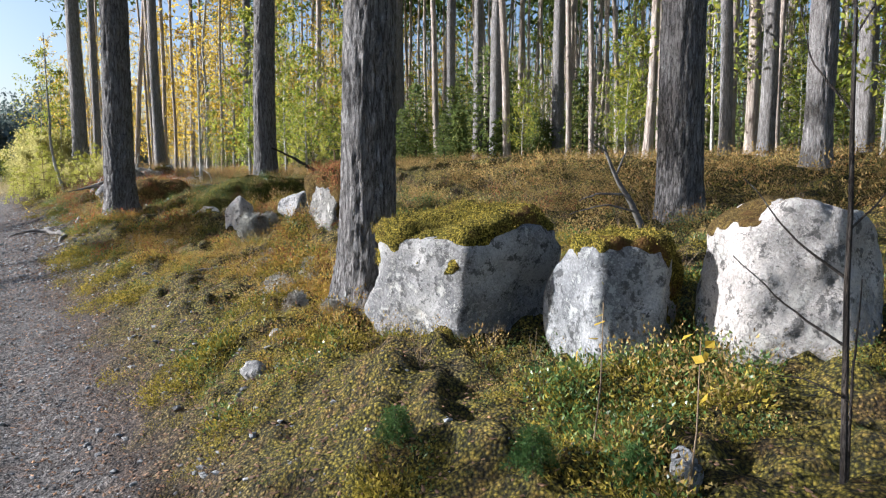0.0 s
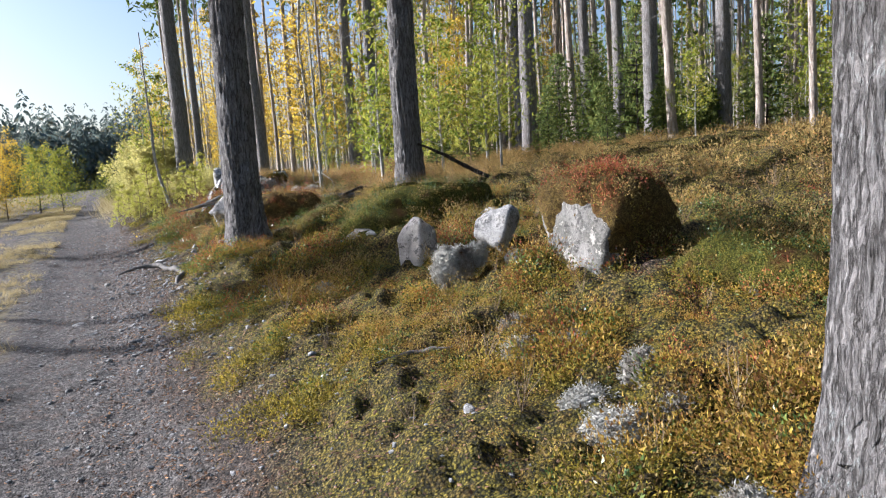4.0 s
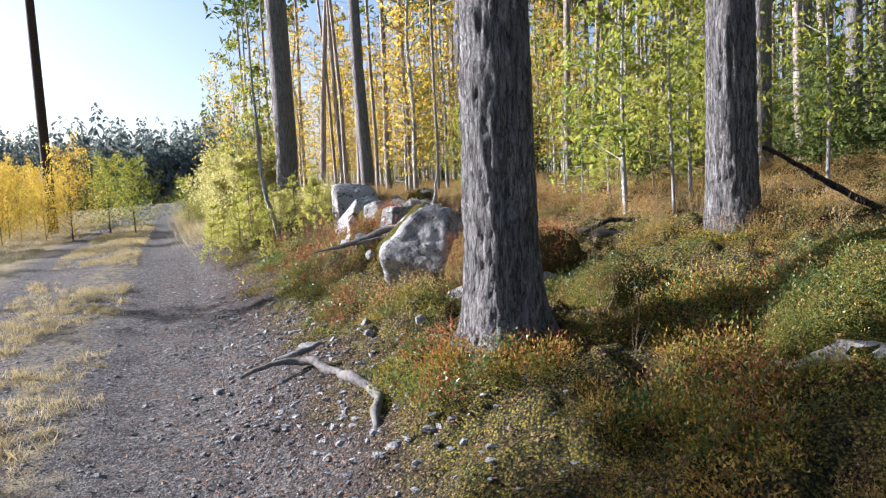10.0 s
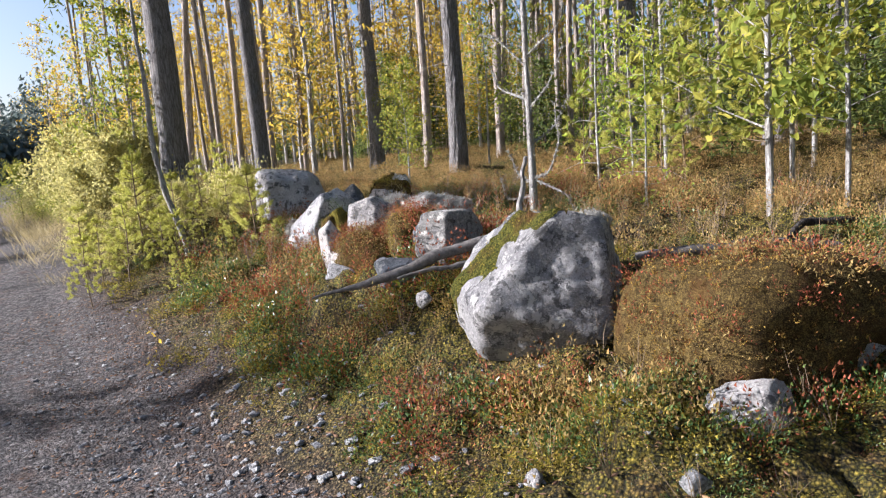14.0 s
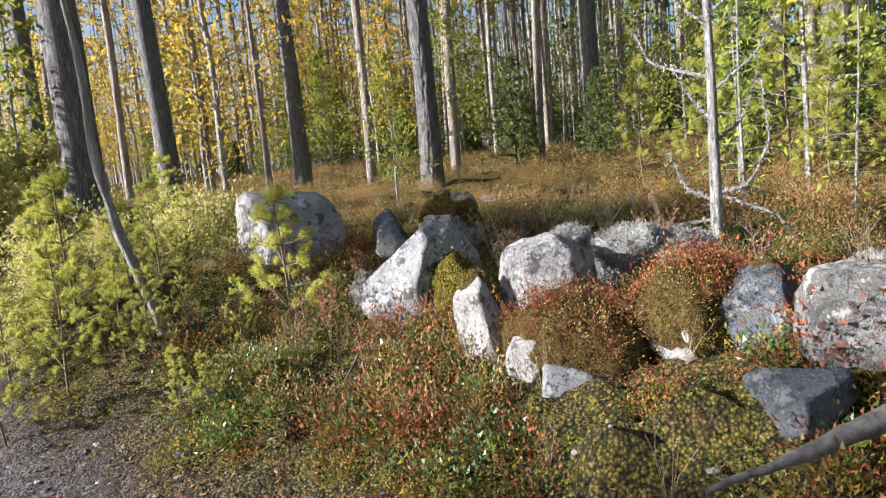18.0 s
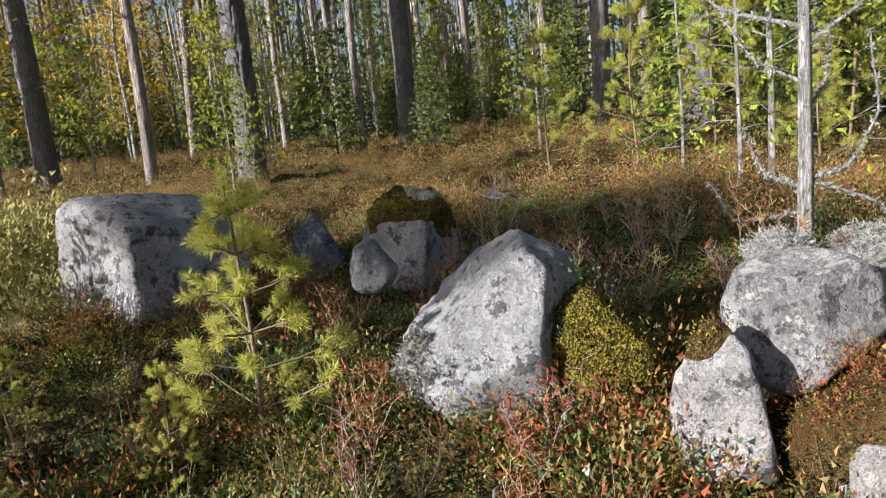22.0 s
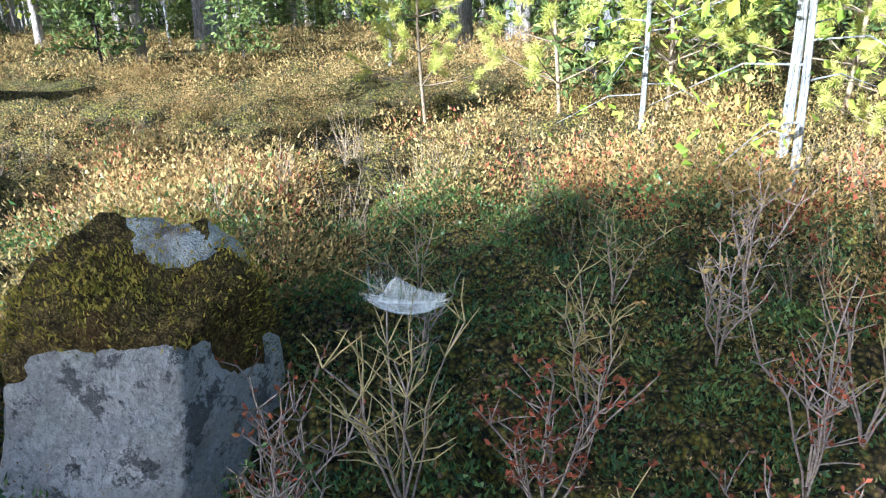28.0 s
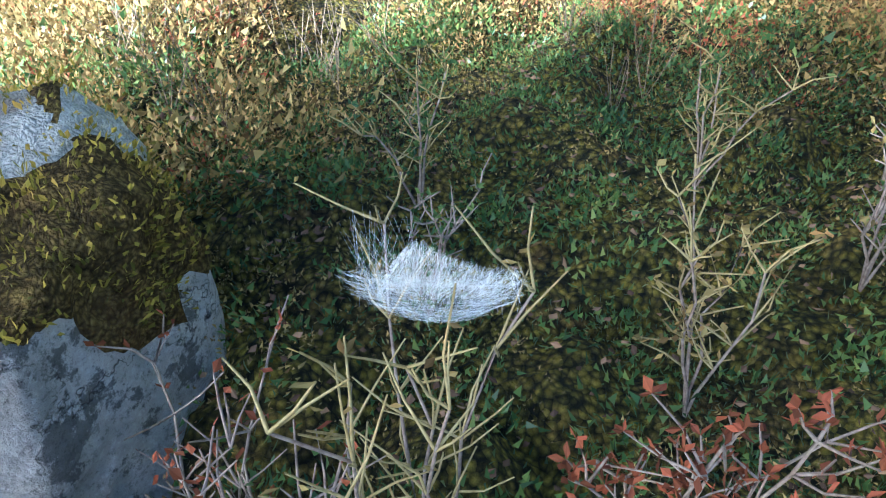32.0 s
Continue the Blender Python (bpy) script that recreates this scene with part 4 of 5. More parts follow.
boulder("mossy_mound", (-7.96, 15.92, 1.5), (.36, .38, .5), -20, 64, GRANITE, .95, MOSS, (), "small hump of golden moss beside a white block", "rock", .04, tufts=3000, shrubs=10)


# ==== large pines beside the track ====
pine(-.78, 4.95, .38, 18, 2, True, "thick pine with deep plated grey bark by a boulder", flare=.7)
pine(-5.42, 10.9, .43, 19, 5, True, "thick pine with scaly grey bark on the bank", flare=.9)
pine(-3.7, 13.0, .40, 19, 9, True, "straight grey pine behind a mossy hump")
pine(2.0, 6.75, .40, 18, 12, True, "grey pine with lichen on its bark")
FARLIST = [(-1.9, 20.0, .40), (1.05, 20.2, .38), (3.0, 21.2, .38), (4.5, 9.1, .33), (6.2, 11.0, .29), (5.6, 13.0, .29), (4.7, 12.6, .22),
           (-6.67, 23.8, .37), (-2.25, 27.0, .40), (-8.9, 29.5, .42), (-11.4, 26.3, .40), (-11.2, 20.3, .42), (-.3, 23.3, .33), (.6, 23.0, .33), (-13.4, 25.5, .28)]
for k, (x, y, d) in enumerate(FARLIST):
    pine(x, y, d, 18, 20 + k, k in (7, 8, 3), "tall straight pine with a greyish trunk", "pines of the forest edge", limbs=5, bark=GREY_BARK)

# ==== the forest behind ====
rng = np.random.default_rng(77)
models = [pine(0, -400 - k * 5, d, 18, 60 + k, False, "slender forest pine with a sunlit trunk", "forest pines", limbs=4, bark=SUNLIT_FAR_BARK) for k, d in enumerate((.15, .19, .23, .27, .13))]
taken = [(x, y) for x, y, _ in FARLIST] + [(-.8, 5.2), (-5.35, 11), (-3.7, 13.3), (2, 6.75)]
count = 0
while count < 275:
    s, r = rng.uniform(-14, 62), 9.5 + 38 * rng.uniform(0, 1) ** 1.3
    if s > 20 and r < 14:
        r -= min(7.0, (s - 20) * .35)
    x, y = xy(s, r)
    if r < 5 or min((x - a) ** 2 + (y - b) ** 2 for a, b in taken) < 1.3:
        continue
    if math.hypot(x + 7, y - 17) < 8 or math.hypot(x, y) < 8:
        continue
    taken.append((x, y))
    m = models[count % 5]
    t = again(m, x, y, rng.uniform(0, 360), rng.uniform(.85, 1.15))
    t.rotation_euler = (radians(rng.normal() * 1.1), radians(rng.normal() * 1.1), rng.uniform(0, 6.28))
    count += 1
for k, m in enumerate(models):
    stand(m, *xy(30 + 3 * k, 20 + 2 * k))

# young spruces under the pines
spruces = [conifer("young_spruce", h, 80 + k, SPRUCE, "young green spruce in the forest understory", wh, 6, .13, .28) for k, (h, wh) in enumerate(((2.6, 15), (1.5, 11), (3.6, 18)))]
for k, m in enumerate(spruces):
    stand(m, *xy(14 + 3 * k, 13.5))
for k in range(100):
    s, r = rng.uniform(-8, 55), 11 + 24 * rng.uniform(0, 1)
    again(spruces[k % 3], *xy(s, r), rng.uniform(0, 360), rng.uniform(.6, 1.3), "young spruces")
for x, y, q in ((-4.1, 18.8, .62), (-3.3, 18.3, .5), (-1.2, 19.0, .9), (-.2, 22.0, 1.0), (-4.6, 25.5, .9), (-3.3, 24.3, .7), (-1.5, 18.0, .6), (-.4, 16.6, .5)):
    again(spruces[0], x, y, x * 90, q, "young spruces")

# yellow birches deep in the forest
birches = [leafy_tree("birch_tree", h, .16, 90 + k, BIRCH_BARK, YELLOW, 36, 36, .17, .1, .2, label="slender birch in bright yellow leaf", droop=.2) for k, h in enumerate((11.0, 8.0))]
for k, m in enumerate(birches):
    stand(m, *xy(44 + 5 * k, 12))
for k in range(62):
    s, r = (rng.uniform(38, 74), rng.uniform(4, 30)) if k < 44 else (rng.uniform(30, 56), rng.uniform(6, 17))
    again(birches[k % 2], *xy(s, r), rng.uniform(0, 360), rng.uniform(.7, 1.2), "yellow birches")
greens = [leafy_tree("young_birch", h, .05, 100 + k, BIRCH_BARK, YELLOWGREEN, 22, 60, .085, .15, .26, label="young birch with turning green and yellow leaves") for k, h in enumerate((4.2, 3.0))]
for k, m in enumerate(greens):
    stand(m, *xy(24 + 4 * k, 9))
for k in range(84):
    s, r = rng.uniform(-6, 50), rng.uniform(9.5, 30)
    again(greens[k % 2], *xy(s, r), rng.uniform(0, 360), rng.uniform(.7, 1.5), "young birches")
for x, y, q in ((-4.4, 17.5, 1.1), (-4.5, 14.75, 1.2), (-3.6, 16.2, 1.0), (-2.8, 17.3, 1.2), (-4.0, 14.6, .8), (-7.6, 21.5, .7), (-11.9, 20.6, 1.0), (-12.6, 20.8, .9), (-2.4, 14.8, .9)):
    again(greens[int(x * 7) % 2], x, y, x * 50, q, "young birches")


def far_forest():
    """The trees deeper in: stems only, and a ragged wall of needles and leaves behind them."""
    q = np.random.default_rng(6)
    h = Heap()
    for _ in range(1000):
        s, r = q.uniform(-40, 120), q.uniform(20, 85)
        if r < 45 and s < 62:
            r += 25
        x, y = xy(s, r)
        z = float(land(x, y))
        d = q.uniform(.06, .13)
        lean = q.normal(size=2) * .25
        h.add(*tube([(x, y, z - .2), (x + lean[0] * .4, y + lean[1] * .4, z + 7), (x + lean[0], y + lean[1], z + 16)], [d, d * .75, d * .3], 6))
    return h.mesh("far_forest", SUNLIT_FAR_BARK)


stuff("far_forest", far_forest(), "slender trunks deep in the forest", "forest")


def far_foliage(n, s0, s1, r0, r1, top, size, mat, name, seed):
    q = np.random.default_rng(seed)
    s, r = q.uniform(s0, s1, n), q.uniform(r0, r1, n)
    x, y = xy(s, r)
    z = land(x, y) + top * q.uniform(0, 1, n) ** 1.2
    hold = fbm(x * .22, y * .22, z * .3, 3, seed) > -.3
    at = np.stack([x, y, z], 1)[hold]
    m = len(at)
    return mk(name, *leaves(at, any_ways(q, m, -.3), any_ways(q, m), q.uniform(.6, 1.4, m) * size, q.uniform(.5, 1, m) * size * .6), mat, False)


stuff("far_spruces", far_foliage(46000, -45, 130, 46, 95, 18, .9, NEEDLES, "far_spruces", 3), "dark green conifers closing the forest", "forest")
stuff("far_undergrowth", far_foliage(9000, -30, 60, 26, 48, 6, .3, SPRUCE, "far_undergrowth", 8), "green undergrowth deep in the forest", "undergrowth")

# pines added across the track, out of view, whose crowns dapple the bank
for k, (s, r, q) in enumerate(((25.85, -11.5, .42), (11.35, -11.28, .47))):
    again(models[3], *xy(s, r), k * 67, q, "pines across the track")
x, y = xy(27.6, -22.0)
pine(x, y, .3, 16.5, 44, label="unseen tall pine added across the track for shade", group="pines across the track", crown=pine_crown(16.5, 44, .87, 30, 1.3), limbs=0)
# added crown, never in view, set to shade the shrubs round the web
x, y = xy(32.95, -14.45)
pine(x, y, .1, 10.45, 47, label="unseen slim pine added to shade the web", group="pines across the track", crown=pine_crown(10.45, 47, .93, 18, .45), limbs=0)

# also added out of view, to shade the bank by the second large pine
x, y = xy(23.9, -15.75)
pine(x, y, .2, 9.5, 49, label="unseen young pine added to shade the bank", group="pines across the track", crown=pine_crown(9.5, 49, .92, 14, .45), limbs=0)

# ==== the track's far side: meadow, bushes, pole, distant wood ====
pole = tagged(new("utility_pole", mk("utility_pole", *tube([(0, 0, z) for z in np.linspace(-.5, 11, 12)], np.linspace(.2, .15, 12), 14), POLE_WOOD)), "dark tarred wooden utility pole beside the track", "pole")
pole.location = (-25.6, 29.7, float(ground_at(-25.6, 29.7)) - .1)
bushes = [leafy_tree("willow_bush", h, .04, 110 + k, DARK_BARK, lf, 40, 130, .055, .0, .5, bark=DARK_BARK, label=lb, category="bush", limb_up=.75)
          for k, (h, lf, lb) in enumerate(((2.2, YELLOWGREEN, "yellowing willow bush in the meadow"), (1.2, WILLOW, "low pale bush at the edge of the track"), (2.6, YELLOW, "bright yellow young birch bush")))]
stand(bushes[0], -18.8, 25.5)
stand(bushes[1], -10.9, 18.0, 0, .55)
stand(bushes[2], -19.8, 24.0)
for x, y, k, q in ((-20.5, 26.5, 0, 1.1), (-21, 24.3, 2, .7), (-23.5, 25.5, 2, .9), (-18.0, 27.2, 0, .7), (-25.5, 27, 0, 1.0), (-11.3, 18.9, 1, .5), (-12.0, 19.8, 1, 1.0),
                   (-12.8, 21.0, 1, 1.1), (-14, 22.5, 1, 1.4), (-15.5, 25, 1, 1.3)):
    again(bushes[k], x, y, x * 77, q, "bushes beside the track")
for k, (s, r, q) in enumerate(((28, -5.2, 1.1), (30, -6.5, .9), (32, -5.0, .8), (34, -7.5, 1.2), (36, -5.2, .9), (38, -8.0, 1.2), (41, -5.5, 1.0), (30, -9.0, 1.2), (26, -7.5, .9), (44, -7.0, 1.1), (33, -10.5, 1.3), (48, -6.0, 1.0))):
    again(bushes[0 if k % 4 == 1 else 2], *xy(s, r), k * 53, q, "bushes beside the track")
for k in range(60):
    s, r = rng.uniform(28, 120), -rng.uniform(7, 50)
    again(bushes[(2, 1, 2, 1)[k % 4]], *xy(s, r), rng.uniform(0, 360), rng.uniform(.5, 1.2), "bushes in the meadow")
for k in range(34):
    s, r = rng.uniform(23.4, 32), rng.uniform(.5, 2.0)
    again(bushes[1 if k % 4 else 0], *xy(s, r), rng.uniform(0, 360), rng.uniform(.45, 1.0) * (1 if k % 4 else .6), "bushes beside the track")


def far_wood():
    """A distant belt of spruces and pines, each a ragged spire of many drooping sprays."""
    g = np.random.default_rng(5)
    n, m = 2300, 66
    s = g.uniform(135, 230, n)
    r = s * np.where(np.arange(n) < 1900, g.uniform(-.62, .16, n), g.uniform(-2.2, -.6, n))
    x, y = xy(s, r)
    z = land(x, y) - .3
    ht = g.uniform(9.5, 15.5, n) * np.where(np.arange(n) % 7 == 0, 1.2, 1)
    wide = ht * g.uniform(.13, .26, n)
    q = g.uniform(0, 1, (n, m)) ** .85
    th = g.uniform(0, 6.283, (n, m))
    rad = wide[:, None] * (1.02 - q) ** g.uniform(.45, .9, n)[:, None] * g.uniform(.2, 1, (n, m))
    at = np.stack([x[:, None] + np.cos(th) * rad, y[:, None] + np.sin(th) * rad, z[:, None] + ht[:, None] * q], 2).reshape(-1, 3)
    out = np.stack([np.cos(th), np.sin(th), -.5 - g.uniform(0, .8, (n, m))], 2).reshape(-1, 3)
    big = (ht[:, None] * .19 * (1.2 - q)).ravel()
    return mk("far_wood", *leaves(at - unit(out) * big[:, None] * .5, unit(out), any_ways(g, n * m), big, big * .6), HAZE_GREEN, False)


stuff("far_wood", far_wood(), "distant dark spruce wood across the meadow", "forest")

# ==== fallen wood ====
limb("tree_root", [(-7.36, 11.72, .72), (-7.2, 11.78, .8), (-7.03, 11.9, .84), (-6.75, 12.05, .82)], [.035, .035, .03, .015], DEADWOOD, "grey bare root creeping over the bank", "root")
limb("tree_root", [(-6.1, 10.72, .77), (-6.02, 10.5, .74), (-5.95, 10.2, .68), (-5.9, 10.0, .62)], [.033, .03, .024, .014], DEADWOOD, "pale root at the edge of the track", "root")

# ==== shrubs and small growth on the floor ====
near = lambda x, y, s, r, u: (x + 7.0) ** 2 + (y - 17.2) ** 2 < 2.2


def scatter(g, n, s0, s1, r0, r1, keep):
    s, r = g.uniform(s0, s1, n), r0 + (r1 - r0) * g.uniform(0, 1, n)
    x, y = xy(s, r)
    ok = keep(x, y, s, r, g.uniform(0, 1, n))
    if keep is not near:
        ok &= (x + 7.2) ** 2 + (y - 17.0) ** 2 > 1.0
    for (cx, cy, cz), sz in ROCKS:
        ok &= (x - cx) ** 2 + (y - cy) ** 2 > (.37 * min(sz[0], sz[1])) ** 2
    return x[ok], y[ok]


def grow(name, template, places, lo, hi, g, mat, label, category):
    x, y = places
    n = len(x)
    v, f = spread(template, x, y, ground_at(x, y) - .01, g.uniform(0, 6.283, n), g.uniform(lo, hi, n), g.normal(size=(n, 2)) * .2)
    return stuff(name, mk(name, v, f, mat, False), label, category)


g = np.random.default_rng(9)
patch = lambda x, y, k, seed: .5 + .5 * fbm(x * k, y * k, 0, 3, seed)
lean_in = lambda r: np.clip((r - .4) / .7, 0, 1)
lumps = lambda x, y: np.clip(fbm(x * 2.3, y * 2.3, 0, 2, 91) * 1.4 + .6, .2, 1.35) * np.where(x * UX + y * UY > 14, 1.2, 1)


def grow_tall(name, template, places, lo, hi, q, mat, label, category):
    x, y = places
    n = len(x)
    v, f = spread(template, x, y, ground_at(x, y) - .015, q.uniform(0, 6.283, n), q.uniform(lo, hi, n) * lumps(x, y), q.normal(size=(n, 2)) * .2)
    return stuff(name, mk(name, v, f, mat, False), label, category)


grow_tall("lingonberry_shrubs", sprig(1, 56, .085, .0132, .085), scatter(g, 13500, -1.0, 21.5, .8, 5.2, lambda x, y, s, r, u: u < lean_in(r) * np.clip(patch(x, y, 1.0, 31) * 2.2 - .5, .12, 1) * np.where(s < 3.2, 1.2, np.where(s < 9, .5, 1))), .7, 1.3, g, LINGON, "low evergreen lingonberry shrubs with small glossy leaves", "shrubs")
grow_tall("heath_shrubs", sprig(2, 60, .15, .0118, .1), scatter(g, 15500, -1.0, 22, 1.1, 7.2, lambda x, y, s, r, u: u < lean_in(r - .4) * np.clip(patch(x, y, .8, 41) * 2.4 - .7 + .3 * (r > 2.8) + .2 * (s > 12), .05, 1) * np.where((s < 5) & (r < 2.6), .45, 1) * np.where((s > 15.5) & (r > 4.4), .5, 1)), .7, 1.3, g, HEATH, "brown and orange autumn bilberry shrubs", "shrubs")
grow_tall("red_shrubs", sprig(3, 56, .13, .012, .09), scatter(g, 10500, 5, 22, .9, 6, lambda x, y, s, r, u: u < np.clip(patch(x, y, 1.2, 51) * 2.4 - 1.2 + .25 * (s > 14.5), 0, .75) * np.where(s < 8, .7, 1) * np.where(r > 3.2, .25, 1)), .7, 1.3, g, REDLEAF, "reddened bilberry shrubs", "shrubs")
grow_tall("moss_tufts", sprig(8, 36, .05, .0102, .055), scatter(g, 36000, -1.5, 20.5, .45, 4.2, lambda x, y, s, r, u: u < lean_in(r + .15) * np.where(s < 14, np.clip(patch(x, y, 1.4, 61) * 2.6 - .1, .5, 1), np.clip(patch(x, y, 1.4, 61) * 1.6 - .15, .2, .8))), .6, 1.5, g, MOSSTUFT, "golden-green moss in soft uneven tufts over the bank", "moss")
grow_tall("moss_cushions", sprig(18, 120, .085, .0135, .12), scatter(g, 4200, -1.0, 12, .55, 3.8, lambda x, y, s, r, u: u < lean_in(r) * np.clip(patch(x, y, 1.3, 66) * 3.6 - 1.5, .04, 1) * np.where((s > 4.5) & (r > 1.5), .5, 1)), .55, 1.3, g, MOSSTUFT, "deep soft cushions of golden-green feather moss", "moss")
grow_tall("golden_heath", sprig(19, 90, .12, .014, .11), scatter(g, 4000, 4.0, 12.5, 1.2, 4.6, lambda x, y, s, r, u: u < lean_in(r - .5) * np.clip(patch(x, y, 1.1, 67) * 3.4 - 1.2, .05, 1)), .55, 1.3, g, GOLDHEATH, "golden and rusty autumn bilberry shrubs", "shrubs")
grow_tall("turning_shrubs", sprig(20, 110, .3, .021, .17), scatter(g, 1500, 20.4, 23.4, 1.2, 3.6, lambda x, y, s, r, u: (x + 10.25) ** 2 + (y - 18.75) ** 2 < .8 + .5 * u), .6, 1.2, g, WILLOW, "yellow-green autumn shrubs beside a boulder", "shrubs")
grow_tall("straw_heath", sprig(16, 64, .19, .0086, .1), scatter(g, 16500, 12, 25, 3.0, 10, lambda x, y, s, r, u: u < np.clip((r - 3.0) / 1.1, .15, 1) * np.clip(patch(x, y, .9, 45) * 1.6 - .1, .4, 1)), .7, 1.3, g, STRAW, "straw-coloured and yellow-green heath in the sun", "shrubs")
grow("forest_heath", sprig(5, 40, .2, .032, .2), scatter(g, 7500, -10, 42, 6, 22, lambda x, y, s, r, u: (u < .9) & ((r > 9) | (s < 10) | (s > 25))), .6, 1.4, g, HEATH, "rusty bilberry heath between the pines", "shrubs")
grow("forest_moss", sprig(6, 40, .15, .028, .16), scatter(g, 8000, -10, 42, 5.5, 20, lambda x, y, s, r, u: (u < patch(x, y, .5, 71)) & ((r > 9) | (s < 10) | (s > 25))), .6, 1.3, g, STRAW, "low golden growth between the pines", "shrubs")


def brush(seed, n, height, wide):
    """Bare forked twigs."""
    q = np.random.default_rng(seed)
    h = Heap()
    for _ in range(n):
        a, t = q.uniform(0, 6.283), np.linspace(0, 1, 3)[:, None]
        e = np.array([math.cos(a) * wide * q.uniform(.2, 1), math.sin(a) * wide * q.uniform(.2, 1), height * q.uniform(.6, 1.1)])
        h.add(*tube(e * t + q.normal(size=(3, 3)) * .014 * t, np.linspace(.0017, .0007, 3), 3))
    return np.concatenate(h.v), np.concatenate(h.f)


grow("heath_twigs", brush(4, 7, .26, .09), scatter(g, 1700, 2, 22, 1.2, 6.0, lambda x, y, s, r, u: (u < np.where(s < 13, .25, .7)) & ((x + 7.3) ** 2 + (y - 17.2) ** 2 > .8)), .6, 1.3, g, STEM, "thin bare bilberry twigs", "twigs")


def blades(seed, n, height, spread_):
    q = np.random.default_rng(seed)
    a = q.uniform(0, 6.283, n)
    at = np.stack([q.normal(size=n) * spread_, q.normal(size=n) * spread_, np.zeros(n)], 1)
    d = unit(np.stack([np.cos(a) * .6, np.sin(a) * .6, q.uniform(.5, 1.4, n)], 1))
    return leaves(at, d, any_ways(q, n), q.uniform(.5, 1.2, n) * height, .006, 0)


grow("dry_grass", blades(1, 22, .12, .05), scatter(g, 6500, -3, 40, -2.4, -.9, lambda x, y, s, r, u: u < np.clip(patch(x, y, .9, 81) * 2.4 - .8, 0, 1) * np.where(s < 9, .35, 1)), .5, 1.1, g, DRYGRASS, "pale dry grass along the middle of the track", "grass")
grow("meadow_grass", blades(2, 12, .4, .18), scatter(g, 6000, 6, 60, -15, -3.2, lambda x, y, s, r, u: u < .8), .5, 1.3, g, DRYGRASS, "bleached dry meadow grass", "grass")
grow("bank_grass", blades(3, 22, .35, .15), scatter(g, 1500, 21, 45, .0, 2.6, lambda x, y, s, r, u: u < .8), .5, 1.2, g, DRYGRASS, "pale grass along the far bank", "grass")
n = 60000
s, r = g.uniform(-2, 20, n), g.uniform(-3.2, 2.2, n)
x, y = xy(s, r)
keep = g.uniform(0, 1, n) < np.exp(-((r - .55) / .75) ** 2) + .15
x, y = x[keep], y[keep]
d = any_ways(g, len(x))
d[:, 2] *= .25
lv, lf = leaves(np.stack([x, y, ground_at(x, y) + .012], 1), unit(d), unit(np.cross(unit(d), [0, 0, 1.0]) + g.normal(size=(len(x), 3)) * .2), g.uniform(.014, .042, len(x)), g.uniform(.01, .022, len(x)))
stuff("fallen_leaves", mk("fallen_leaves", lv, lf, DEADLEAF, False), "brown fallen leaves and bark litter on the gravel", "leaves")

_bm = bmesh.new()
bmesh.ops.create_icosphere(_bm, subdivisions=1, radius=1)
PEB = np.array([v.co[:] for v in _bm.verts]) * [1, .75, .5] * (1 + .2 * np.random.default_rng(3).normal(size=(len(_bm.verts), 1)))
PEB_F = np.array([[v.index for v in f.verts] for f in _bm.faces])
_bm.free()
n = 15000
s, r = g.uniform(-2, 19, n), g.uniform(-3.3, 1.6, n)
keep = g.uniform(0, 1, n) < .35 + .65 * np.exp(-((r - .35) / .6) ** 2)
x, y = xy(s[keep], r[keep])
sr_, rr_ = g.uniform(9.5, 16.5, 900), g.normal(size=900) * .35 + .5
big_x, big_y = xy(sr_, rr_)
size_ = np.concatenate([.006 + .026 * g.uniform(0, 1, len(x)) ** 4, .012 + .03 * g.uniform(0, 1, 900) ** 2])
x, y = np.concatenate([x, big_x]), np.concatenate([y, big_y])
n = len(x)
v, f = spread((PEB, PEB_F), x, y, ground_at(x, y), g.uniform(0, 6.283, n), size_)
stuff("gravel", mk("gravel", v, f, GRANITE, False), "loose grey gravel on the track", "gravel")

# ==== stones and wood on the bank ====
for x, y, q, tall in ((-7.17, 11.92, .3, .1), (-6.95, 11.86, .12, .07), (-6.72, 11.98, .12, .12), (-6.63, 11.78, .14, .1), (-6.9, 11.72, .08, .06), (-6.18, 11.75, .16, .12), (-6.86, 9.55, .24, .06), (-6.83, 9.78, .16, .05),
                      (-7.7, 11.35, .12, .1), (-5.93, 10.1, .14, .07), (-5.4, 8.98, .1, .12), (-1.3, 4.45, .14, .1), (-2.2, 6.0, .1, .08), (-3.4, 7.2, .09, .07), (-4.3, 8.2, .1, .07)):
    boulder("stone", (x, y, float(ground_at(x, y)) - tall * .1), (q * .85, q * .6, tall * .8), x * 90, int(abs(x * 100)), GRANITE, label="small grey stone lying in the bank litter", ball=(SMALL, SMALL_F))

limb("tree_root", [(-7.42, 11.2, .72), (-7.2, 11.4, .8), (-6.97, 11.42, .82), (-6.69, 11.25, .82), (-6.45, 10.98, .82), (-6.28, 10.78, .81), (-6.1, 10.42, .8), (-6.08, 10.2, .68)], [.01, .024, .034, .03, .036, .032, .03, .014], DEADWOOD, "bare grey root creeping over the bank", "root", 12, 3, .03)
limb("fallen_log", [(-7.84, 13.66, 1.4), (-7.66, 13.66, 1.44), (-7.48, 13.66, 1.48), (-7.25, 13.66, 1.56), (-7.05, 13.67, 1.62), (-6.8, 13.68, 1.69), (-6.55, 13.7, 1.72), (-6.1, 13.75, 1.66)], [.006, .014, .026, .031, .033, .032, .03, .026], DEADWOOD, "weathered grey log lying across the stones", "log", 12)
